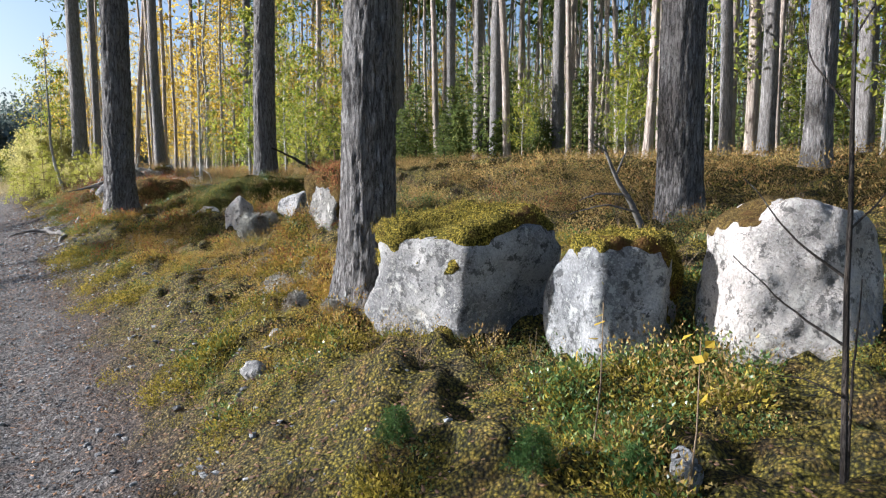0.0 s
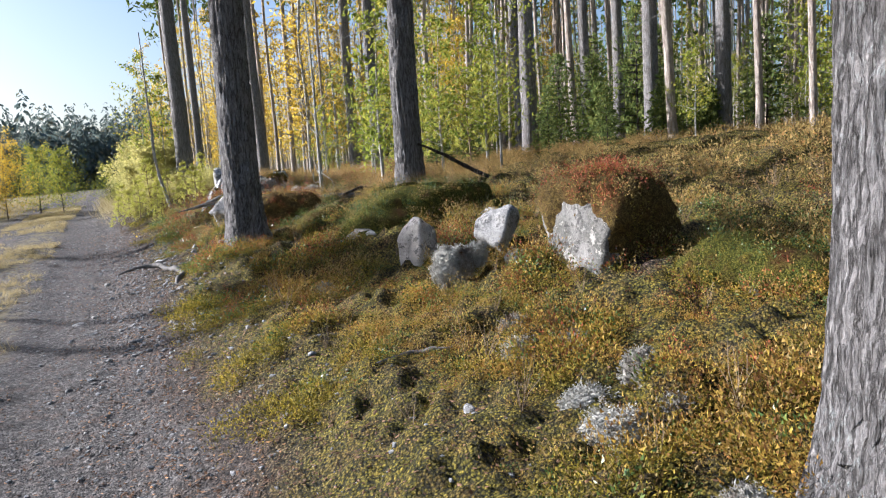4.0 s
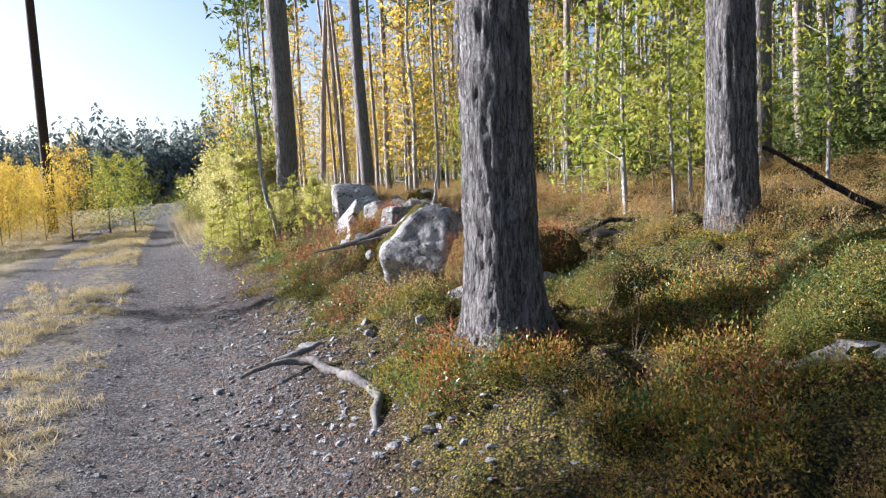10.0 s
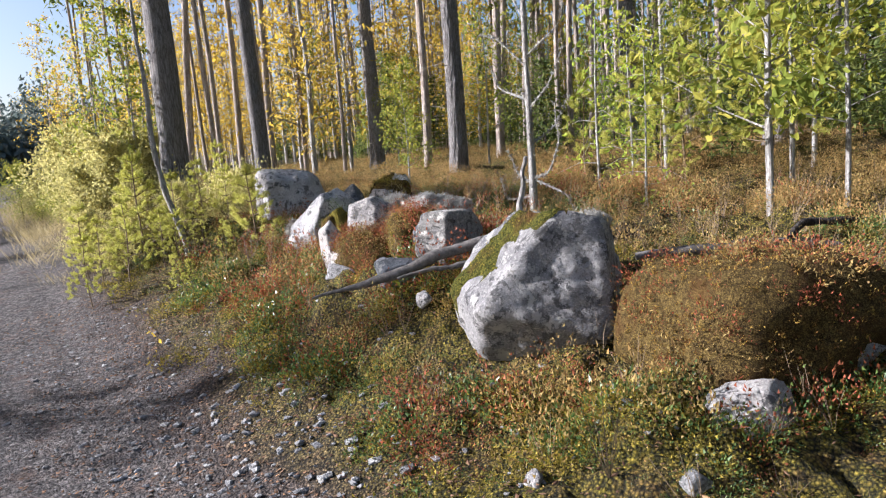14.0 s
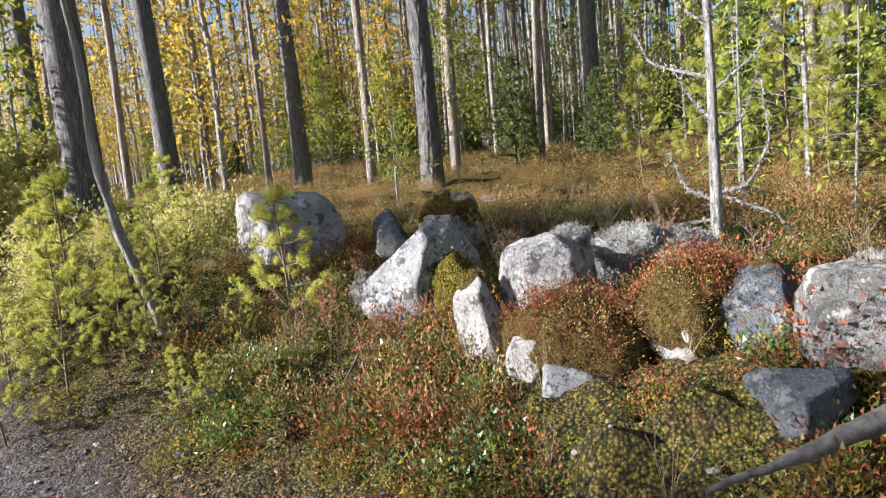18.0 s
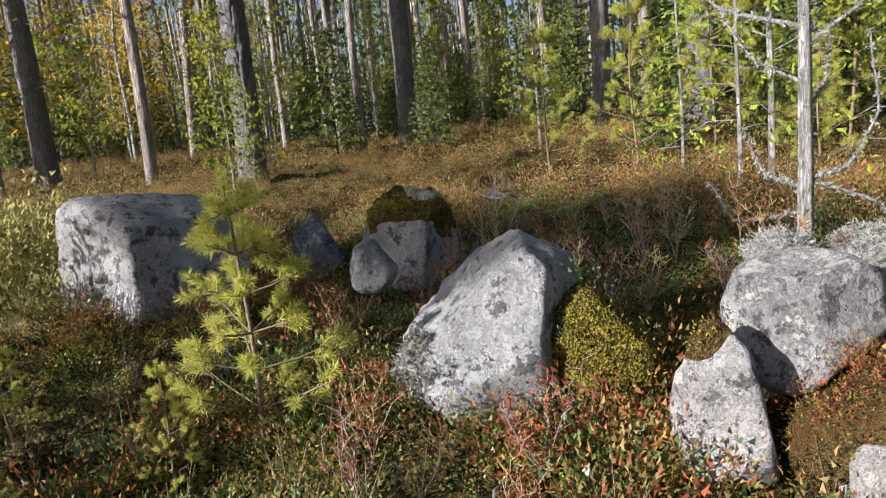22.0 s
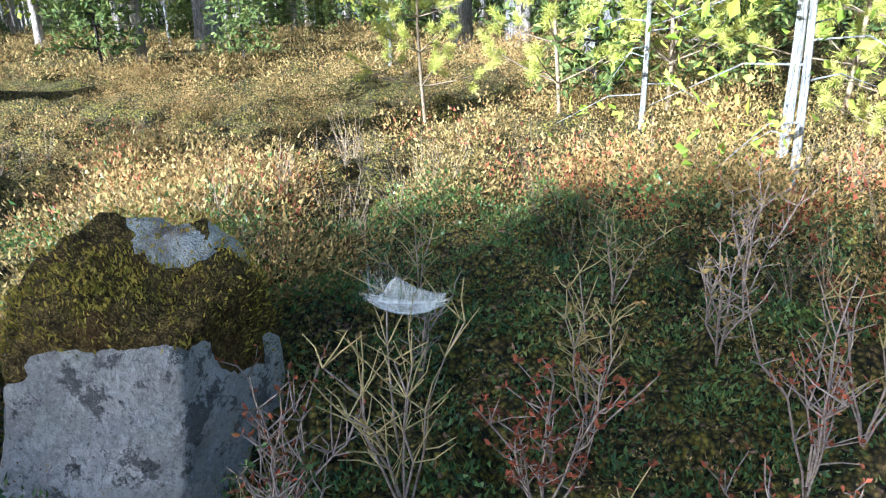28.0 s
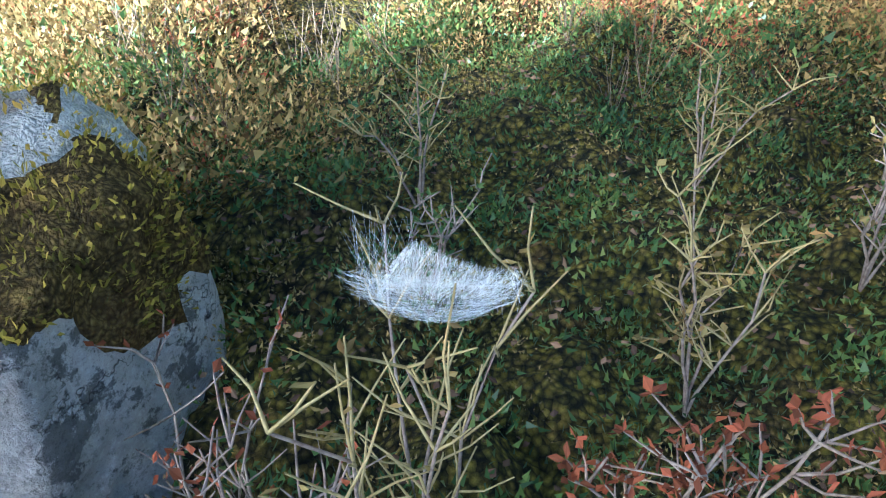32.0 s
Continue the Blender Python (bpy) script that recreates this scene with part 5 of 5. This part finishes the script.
limb("fallen_log", [(-7.3, 13.58, 1.5), (-7.08, 13.6, 1.56), (-6.82, 13.6, 1.57), (-6.5, 13.62, 1.58)], [.008, .014, .017, .015], DEADWOOD, "thin grey broken log under a thicker one", "log", 10)
limb("fallen_log", [(-5.8, 13.8, 1.5), (-5.5, 13.75, 1.53), (-5.2, 13.75, 1.54), (-4.78, 13.75, 1.53), (-4.35, 13.75, 1.46)], [.02, .035, .04, .04, .03], DEADWOOD, "pale weathered log in the heath behind a boulder", "log", 10)
limb("dead_stub", [(-6.53, 13.84, 1.35), (-6.53, 13.83, 1.72), (-6.51, 13.83, 1.95), (-6.46, 13.83, 2.19)], [.02, .018, .017, .012], BIRCH_BARK, "lichen-grey dead stub standing by a log", "stub")
limb("fallen_branch", [(-2.81, 6.66, .8), (-2.63, 6.83, .84), (-2.44, 6.77, .87), (-2.25, 6.78, .88)], [.012, .014, .01, .005], DEADWOOD, "crooked grey branch lying in the moss", "branch")
limb("fallen_branch", [(-3.5, 12.75, 2.25), (-3.1, 13.0, 2.05), (-2.7, 13.1, 1.8), (-2.4, 13.15, 1.66)], [.015, .025, .03, .03], DARK_BARK, "dark fallen branch leaning behind a pine", "branch")
limb("fallen_branch", [(-5.0, 13.6, 1.5), (-4.7, 13.9, 1.66), (-4.3, 13.9, 1.62), (-4.0, 14.3, 1.6)], [.02, .025, .02, .012], DARK_BARK, "arched dark branch in the heath", "branch")
limb("fallen_branch", [(-8.7, 15.6, 1.22), (-8.6, 15.75, 1.36), (-8.45, 15.8, 1.3), (-8.35, 15.95, 1.28)], [.005, .006, .005, .003], DEADWOOD, "thin pale dead twig in the heath", "branch")


def snag(name, base, ways, label, category, mat=DEADWOOD):
    """A dead stem with single branches. ways: lists of points from the base, with a radius."""
    top = tagged(new(name), label, category)
    top.location = base
    for k, (pts, r0) in enumerate(ways):
        p = np.asarray(pts, float)
        u = np.linspace(0, 1, len(p) * 4)
        q = np.stack([np.interp(u, np.linspace(0, 1, len(p)), p[:, c]) for c in range(3)], 1)
        q[1:-1] = (q[:-2] + 2 * q[1:-1] + q[2:]) / 4
        q += .006 * np.stack([fbm(u * 9, k, c, 2, k) for c in range(3)], 1) * np.linspace(0, 1, len(u))[:, None]
        part("stem" if k == 0 else "branch", mk("branch", *tube(q, np.linspace(r0, r0 * .3, len(u)), 7), mat), top)
    return top


snag("dead_snag", (1.45, 5.85, float(ground_at(1.45, 5.85))), [
    ([(0, 0, -.05), (-.14, -.05, .24), (-.28, -.06, .46), (-.42, -.1, .75)], .035), ([(-.2, -.05, .35), (-.45, -.1, .36), (-.6, -.1, .3)], .012),
    ([(-.3, -.06, .5), (-.2, 0, .72), (-.25, 0, .85)], .01), ([(-.1, -.04, .2), (-.4, -.2, .28), (-.7, -.25, .2)], .01), ([(-.4, -.1, .7), (-.55, -.12, .8)], .008)],
     "leaning grey dead snag with broken branches", "snag")
snag("dead_sapling", (.99, 2.13, float(ground_at(.99, 2.13))), [
    ([(0, 0, -.05), (-.01, .03, .45), (0, .08, .95), (.01, .13, 1.5), (.0, .16, 2.2)], .011), ([(0, .02, .4), (-.14, .1, .5), (-.3, .16, .66)], .005), ([(0, .05, .6), (-.15, .1, .72), (-.28, .14, .9)], .005),
    ([(0, .06, .75), (.12, .1, .85), (.22, .12, 1.0)], .004), ([(0, .1, 1.1), (-.1, .15, 1.25), (-.16, .16, 1.5)], .004), ([(0, .12, 1.3), (.1, .18, 1.42), (.14, .2, 1.6)], .004), ([(0, .01, .25), (-.1, .02, .3), (-.22, .06, .32)], .004), ([(.02, .02, -.05), (.03, .05, .3), (.06, .08, .6)], .006)],
     "thin bare sapling with fine dark branches", "sapling", DARK_BARK)

RX, RY = .68, -.73


def beside(u, d, z):
    return (RX * u + .73 * d, RY * u + .68 * d, z)


dead = snag("dead_birch", (-6.12, 16.25, float(ground_at(-6.12, 16.25)) - .03), [
    ([beside(0, 0, -.1), beside(0, 0, .6), beside(-.01, 0, 1.3), beside(-.03, .02, 2.2), beside(-.05, 0, 3.6)], .045),
    ([beside(.03, 0, .42), beside(.2, 0, .46), beside(.34, 0, .73), beside(.29, .02, 1.12)], .013), ([beside(-.03, 0, .38), beside(-.2, .02, .45), beside(-.3, 0, .7)], .012),
    ([beside(-.02, 0, .24), beside(-.35, 0, .2), beside(-.46, .05, .42)], .012), ([beside(.04, 0, .4), beside(.38, .05, .26), beside(.46, .05, .08)], .011),
    ([beside(-.02, 0, 1.18), beside(-.42, .05, 1.32), beside(-.52, .05, 1.55)], .014), ([beside(.02, 0, 1.1), beside(.3, -.05, 1.3), beside(.42, 0, 1.6)], .01),
    ([beside(-.02, 0, 1.5), beside(-.3, -.1, 1.8), beside(-.5, -.1, 1.85)], .01), ([beside(.02, 0, 1.6), beside(.35, .1, 1.85), beside(.4, .1, 2.2)], .01),
    ([beside(0, 0, .75), beside(.15, .2, .9), beside(.2, .35, 1.2)], .009), ([beside(0, 0, .9), beside(-.2, .25, 1.05), beside(-.35, .3, 1.3)], .009), ([beside(.02, 0, .05), beside(.15, .02, -.02), beside(.3, .05, .06)], .014),
    ([beside(0, 0, 1.9), beside(-.3, .1, 2.3), beside(-.4, .1, 2.7)], .01), ([beside(0, 0, 2.1), beside(.3, -.1, 2.4), beside(.5, -.1, 2.5)], .01)],
     "dead birch crusted with pale lichen, with curved bare branches", "birch", BIRCH_BARK)
q = np.random.default_rng(12)
h = Heap()
for ob in dead.children:
    vs = np.array([v.co[:] for v in ob.data.vertices])
    m = min(260, len(vs) * 3)
    at = vs[q.integers(0, len(vs), m)]
    h.add(*leaves(at, any_ways(q, m, .2), any_ways(q, m), q.uniform(.012, .035, m), q.uniform(.008, .018, m)))
part("lichen", h.mesh("lichen", LICHEN, False), dead, "shaggy pale lichen", kind="stuff")

# crooked birch and young pines at the end of the row
limb("leaning_birch", [(-9.86, 17.02, 1.25), (-9.92, 17.05, 1.5), (-10.06, 17.07, 1.95), (-10.14, 17.08, 2.44), (-10.16, 17.1, 3.05), (-10.2, 17.15, 3.5), (-10.25, 17.2, 5.2)], [.04, .036, .032, .028, .024, .01], BIRCH_BARK, "crooked thin birch leaning over the heath", "birch")


def young_pine(height, seed, label, whorls=6, per=5, wide=.3):
    """A small pine whose twigs end in dense brushes of needles. Built at the origin."""
    q = np.random.default_rng(seed)
    tree = tagged(new("pine_sapling"), label, "pine sapling")
    z = np.linspace(-.06, height, 9)
    stem = np.stack([.02 * np.sin(z * 4 + seed), .02 * np.cos(z * 3 + seed), z], 1)
    part("trunk", mk("trunk", *tube(stem, np.linspace(.011, .004, 9) * height ** .5, 7), STEM), tree)
    tw, nd = Heap(), Heap()

    def brush_of(at, way, long):
        m = int(100 + 1000 * long)
        u = q.uniform(0, 1, m)
        d = unit(way * .75 + any_ways(q, m) * .85)
        nd.add(*leaves(at + way * long * u[:, None], d, any_ways(q, m), q.uniform(.03, .05, m), .003, 0))

    for k in range(whorls):
        f_ = .16 + .74 * k / max(1, whorls - 1)
        st = np.array([np.interp(f_ * height, z, stem[:, 0]), np.interp(f_ * height, z, stem[:, 1]), f_ * height])
        for j in range(per):
            a = j * 6.283 / per + k * .9 + q.uniform(-.35, .35)
            ln = height * wide * (1.08 - f_) * q.uniform(.55, 1.15)
            way = unit(np.array([math.cos(a), math.sin(a), q.uniform(.1, .5)]))
            e = st + way * ln + [0, 0, .1 * ln]
            tw.add(*tube([st, (st + e) / 2 - [0, 0, .03 * ln], e], [.0045, .0035, .0025], 4))
            brush_of(e - way * .06, unit(way + [0, 0, .5]), .1)
            for _ in range(2):
                side_ = unit(way + q.normal(size=3) * .6 + [0, 0, .3])
                m_ = st + way * ln * q.uniform(.45, .85)
                tw.add(*tube([m_, m_ + side_ * .04, m_ + side_ * .08], [.003, .0025, .002], 4))
                brush_of(m_ + side_ * .03, side_, .07)
    brush_of(stem[-1] - [0, 0, .12], np.array([0, 0, 1.0]), .15)
    part("branchwork", tw.mesh("branchwork", STEM), tree, kind="stuff")
    part("needles", nd.mesh("needles", SAP_NEEDLES, False), tree, "pale yellow-green needle brushes", kind="stuff")
    return tree


saps = [young_pine(.94, 120, "small pale-green pine sapling in front of a boulder", 6, 4, .36), young_pine(1.3, 121, "pale-green young pine in the heath", 6, 5, .34)]
stand(saps[0], -9.0, 16.56, 20)
stand(saps[1], -10.5, 17.3, 50)
for k, (x, y, q_) in enumerate(((-9.85, 18.5, .55), (-10.1, 18.2, .62), (-10.15, 19.2, .7), (-10.4, 16.7, .75), (-10.9, 17.1, .6), (-9.9, 16.8, .5), (-10.2, 17.6, .7), (-9.45, 15.9, .25), (-9.3, 16.55, .35), (-11.0, 18.3, .8), (-9.75, 17.2, .35), (-11.9, 20.0, 1.0), (-9.6, 15.95, .3), (-10.7, 18.0, .5), (-10.1, 16.9, .5), (-10.7, 16.4, .6), (-11.3, 17.5, .7))):
    again(saps[1], x, y, k * 70, q_, "pine saplings by the track")
for k, (x, y, q_) in enumerate(((-10.9, 17.4, .4), (-10.6, 18.7, .4), (-11.6, 18.2, .5))):
    again(bushes[1], x, y, k * 50, q_, "bushes beside the track")
for x, y, q_ in ((-3.9, 18.4, 1.0), (-4.4, 18.9, .9), (-3.2, 17.5, 1.1), (-4.9, 19.6, .8), (-2.9, 18.8, 1.3), (-4.6, 17.0, .6)):
    again(saps[1], x, y, x * 99, q_ * 1.4, "young pines behind the birch")

# ==== spruce seedlings in the moss near the start ====
seedlings = [conifer("spruce_seedling", .2, 150, SPRUCE_SHADE, "tiny blue-green spruce seedling in the moss", 8, 6, .026, .42, "seedling", .005, 1.6, .2)]
stand(seedlings[0], -.4, 2.76, 0, .75)
for k, (x, y, q_) in enumerate(((.1, 2.42, .8), (.42, 2.3, .7))):
    again(seedlings[0], x, y, k * 80, q_, "spruce seedlings in the moss")

# ==== reindeer lichen ====
def lichen_cushion(x, y, z, w, h_, seed, label="cushion of pale reindeer lichen"):
    v = MID * [w * .45, w * .38, h_ * .45]
    k = .12 / w
    v = v * (.8 + .16 * fbm(*(MID.T * 2.2), 2, seed) + .3 * np.abs(vnoise(*(MID.T * .45 / k), seed + 1)) + .2 * np.abs(vnoise(*(MID.T * 1.1 / k), seed + 2)))[:, None]
    top = tagged(new("reindeer_lichen", mk("reindeer_lichen", v, MID_F, LICHEN)), label, "lichen", "reindeer lichen cushions")
    top.location = (x, y, z)
    q = np.random.default_rng(seed)
    n = 12000 if w > .3 else 5000
    k = q.integers(0, len(v), n)
    d = unit(v[k] / [w, w, h_] + q.normal(size=(n, 3)) * .4)
    part("lichen_fringe", mk("lichen_fringe", *leaves(v[k] + q.normal(size=(n, 3)) * .012 - d * .006, d, any_ways(q, n), q.uniform(.01, .026, n), q.uniform(.004, .009, n)), LICHEN, False), top, kind="stuff")


for k, (x, y, z, w, h_) in enumerate(((-2.52, 8.05, 1.14, .33, .36), (-2.32, 8.1, 1.24, .2, .2), (-1.94, 6.55, .87, .25, .24), (-1.65, 6.58, .9, .42, .22), (-1.4, 5.98, .92, .17, .34), (-1.65, 5.85, .85, .26, .16), (-2.0, 6.9, .96, .16, .12), (-3.77, 8.77, .88, .15, .13),
                                     (-1.26, 4.83, .85, .18, .26), (-1.0, 4.7, .86, .13, .12), (-1.55, 5.55, .86, .3, .16), (-1.3, 5.6, .9, .15, .14), (-7.14, 15.4, 1.78, .46, .26), (-6.95, 15.3, 1.76, .4, .22), (-7.42, 15.6, 1.84, .26, .12), (-7.13, 15.75, 1.62, .26, .14),
                                     (-6.15, 14.9, 1.62, .3, .16), (-5.85, 14.9, 1.62, .32, .16), (-8.5, 16.25, 1.55, .18, .26), (-2.0, 8.12, 1.2, .15, .13))):
    lichen_cushion(x, y, z, w, h_, 200 + k)

# ==== the spider's web and the bilberry shrubs round it ====
def bilberry(x, y, height, seed, n=5, leaf=REDLEAF, count=60, label="bare autumn bilberry shrub with a few red leaves"):
    q = np.random.default_rng(seed)
    top = tagged(new("bilberry_shrub"), label, "shrub", "bilberry shrubs")
    top.location = (x, y, float(ground_at(x, y)) - .01)
    tips = []
    for _ in range(n):
        a = q.uniform(0, 6.283)
        t = np.linspace(0, 1, 6)[:, None]
        e = np.array([math.cos(a), math.sin(a), 0]) * height * q.uniform(.1, .45) + [0, 0, height * q.uniform(.7, 1.05)]
        p = e * t ** [1.3, 1.3, 1] + q.normal(size=(6, 3)) * .012 * t
        part("stem", mk("stem", *tube(p, np.linspace(.003, .0016, 6), 5), TWIG), top)
        for j in range(2, 6):
            for _ in range(3):
                f_ = unit(np.array([q.normal(), q.normal(), 1.2])) * height * q.uniform(.1, .28)
                tw = np.stack([p[j], p[j] + f_ * .5 + q.normal(size=3) * .004, p[j] + f_])
                tips.append(tw)
    h = Heap()
    for tw in tips:
        h.add(*tube(tw, [.0019, .0015, .001], 4))
    part("twigwork", h.mesh("twigwork", YOUNG_TWIG if seed % 2 else TWIG), top, kind="stuff")
    at = np.array([tw[q.integers(1, 3)] for tw in (tips[k] for k in q.integers(0, len(tips), count))])
    d = any_ways(q, count, .4)
    part("foliage", mk("foliage", *leaves(at, d, any_ways(q, count), q.uniform(.009, .02, count), q.uniform(.006, .012, count)), leaf, False), top, kind="stuff")


for k, (x, y, h_, n, c, lf) in enumerate(((-7.6, 17.4, .4, 6, 40, REDLEAF), (-7.44, 17.2, .44, 7, 14, HEATH), (-7.28, 17.0, .36, 6, 130, REDLEAF), (-6.98, 17.08, .36, 5, 50, HEATH), (-6.9, 16.65, .4, 5, 40, REDLEAF), (-6.72, 16.6, .36, 5, 30, HEATH),
                                       (-7.62, 17.3, .3, 4, 25, LINGON), (-7.75, 17.25, .28, 4, 60, REDLEAF), (-7.1, 17.5, .25, 4, 50, LINGON), (-6.5, 17.3, .3, 4, 60, LINGON), (-6.6, 16.95, .3, 5, 50, HEATH), (-7.45, 16.7, .32, 5, 90, REDLEAF),
                                       (-6.3, 17.0, .35, 5, 60, HEATH), (-6.9, 17.7, .3, 4, 60, LINGON), (-7.2, 16.6, .3, 5, 70, REDLEAF), (-6.45, 16.4, .35, 5, 70, REDLEAF), (-8.4, 15.75, .3, 5, 120, REDLEAF), (-8.75, 16.2, .3, 5, 120, REDLEAF), (-8.2, 15.9, .25, 4, 90, HEATH), (-8.9, 17.3, .3, 5, 90, REDLEAF),
                                       (-7.6, 16.25, .3, 5, 60, REDLEAF), (-7.3, 16.3, .32, 5, 45, HEATH), (-7.0, 16.1, .3, 5, 60, REDLEAF), (-6.75, 16.0, .34, 5, 60, REDLEAF), (-7.55, 16.55, .28, 5, 60, HEATH), (-8.5, 17.0, .26, 5, 60, REDLEAF), (-8.0, 17.05, .26, 5, 60, REDLEAF),
                                       (-7.95, 16.85, .24, 4, 50, HEATH), (-6.2, 15.7, .3, 5, 60, REDLEAF), (-6.5, 15.8, .3, 5, 60, HEATH), (-8.9, 16.0, .28, 5, 70, REDLEAF), (-8.6, 15.6, .25, 5, 70, REDLEAF))):
    bilberry(x, y, h_, 300 + k, n, lf, c * 4)

grow("lingonberry_patch", sprig(14, 40, .085, .0165, .085), scatter(g, 3400, 16, 21, 2.4, 6.2, near), .6, 1.0, g, LINGON, "green lingonberry leaves under the web", "shrubs")
grow("fine_heath", sprig(15, 60, .13, .0085, .08), scatter(g, 1500, 16, 21, 2.4, 6.2, near), .6, 1.0, g, HEATH, "fine autumn heath round the web", "shrubs")
xs_, ys_ = scatter(g, 7000, 16, 21, 2.4, 6.2, near)
n = len(xs_)
d = any_ways(g, n)
d[:, 2] *= .3
d = unit(d)
stuff("leaf_litter", mk("leaf_litter", *leaves(np.stack([xs_, ys_, ground_at(xs_, ys_) + g.uniform(.01, .07, n)], 1), d, unit(np.cross(d, [0, 0, 1.0]) + g.normal(size=(n, 3)) * .25), g.uniform(.01, .024, n), g.uniform(.008, .016, n)), DEADLEAF, False), "brown and pale fallen leaves among the shrubs", "leaves")
web = tagged(new("spider_web"), "white sheet web slung between bare bilberry twigs", "spider web")
web.location = (-7.45, 17.165, 1.965)
q = np.random.default_rng(40)


def thread(h, a, b, sag):
    t = np.linspace(0, 1, 7)[:, None]
    p = np.asarray(a) * (1 - t) + np.asarray(b) * t - np.array([0, 0, sag]) * (4 * t * (1 - t))
    h.add(*tube(p, .00005, 3))


sheet, tangle = Heap(), Heap()
side = np.array([.68, -.73, 0])
deep = np.array([.73, .68, 0])


def bowl(a, b):
    return side * a + deep * b + np.array([0, 0, 4.0 * a * a + 3.0 * b * b - .1 * a])


for k in range(620):
    a, t = .062 * q.uniform(0, 1) ** .5, q.uniform(0, 6.283)
    b, u = .062 * q.uniform(.3, 1) ** .5, t + q.normal() * .9
    thread(sheet, bowl(a * math.cos(t), .5 * a * math.sin(t)), bowl(b * math.cos(u) * 1.25, .5 * b * math.sin(u)), .001)
for k in range(620):
    u = q.uniform(0, 1)
    edge = side * (-.03 + .1 * u) + deep * q.normal() * .004 + np.array([0, 0, .026 + .05 * (1 - u) ** 2.2 - .03 * math.exp(-((u - .0) / .12) ** 2)])
    w_ = min(1, max(0, u + q.normal() * .12))
    thread(sheet if k % 3 else tangle, edge, bowl(-.045 + .11 * w_, q.normal() * .012), .001)
for k in range(90):
    a = bowl(q.uniform(-.06, .0), q.normal() * .014)
    b = side * (-.04 + q.normal() * .016) + deep * q.normal() * .01 + [0, 0, q.uniform(.02, .085)]
    thread(tangle, a, b, 0)
part("sheet", sheet.mesh("sheet", WEB), web, kind="stuff")
part("tangle", tangle.mesh("tangle", WEB), web, kind="stuff")


# ==== seedlings with single bright leaves ====
def seedling(x, y, z, n, seed, leaf, size, label):
    q = np.random.default_rng(seed)
    top = tagged(new("seedling"), label, "seedling")
    base = float(ground_at(x, y))
    top.location = (x, y, base - .02)
    tip = np.array([.03, .02, z - base])
    part("stem", mk("stem", *tube([(0, 0, 0), tip * .5 + [.012, 0, 0], tip], [.004, .003, .002], 5), STEM), top)
    for k in range(n):
        at = tip * q.uniform(.7, 1.0) + q.normal(size=3) * .03
        d = any_ways(q, 1, -.4)
        v, f = leaves([at, at], np.repeat(d, 2, 0), np.repeat(any_ways(q, 1), 2, 0), [size, size * .9], [size * .8, size * .5], .12)
        part("leaf", mk("leaf", v[:4], f[:1], leaf, False), top)


seedling(-7.33, 13.72, 1.47, 4, 1, YELLOWGREEN, .06, "thin seedling with green leaves by a log")
seedling(-7.18, 13.74, 1.46, 4, 2, YELLOWGREEN, .06, "thin seedling with green leaves beside a boulder")
seedling(.33, 2.55, 1.35, 5, 3, YELLOW, .045, "thin seedling with bright yellow leaves")
seedling(.55, 2.2, 1.3, 5, 4, YELLOW, .045, "thin seedling holding its last yellow leaves")
seedling(-9.3, 14.6, 1.05, 3, 5, YELLOW, .05, "tiny yellow-leaved seedling in the moss")
small_birch = leafy_tree("young_birch", 2.3, .035, 131, BIRCH_BARK, GREENLEAF, 22, 16, .06, .08, .26, droop=.5, limb_up=.3, label="small birch with single green and yellow leaves")
stand(small_birch, -5.25, 17.2, 40)
again(small_birch, -4.6, 18.2, 130, .9, "young birches")
again(small_birch, -5.0, 16.3, 250, .8, "young birches")
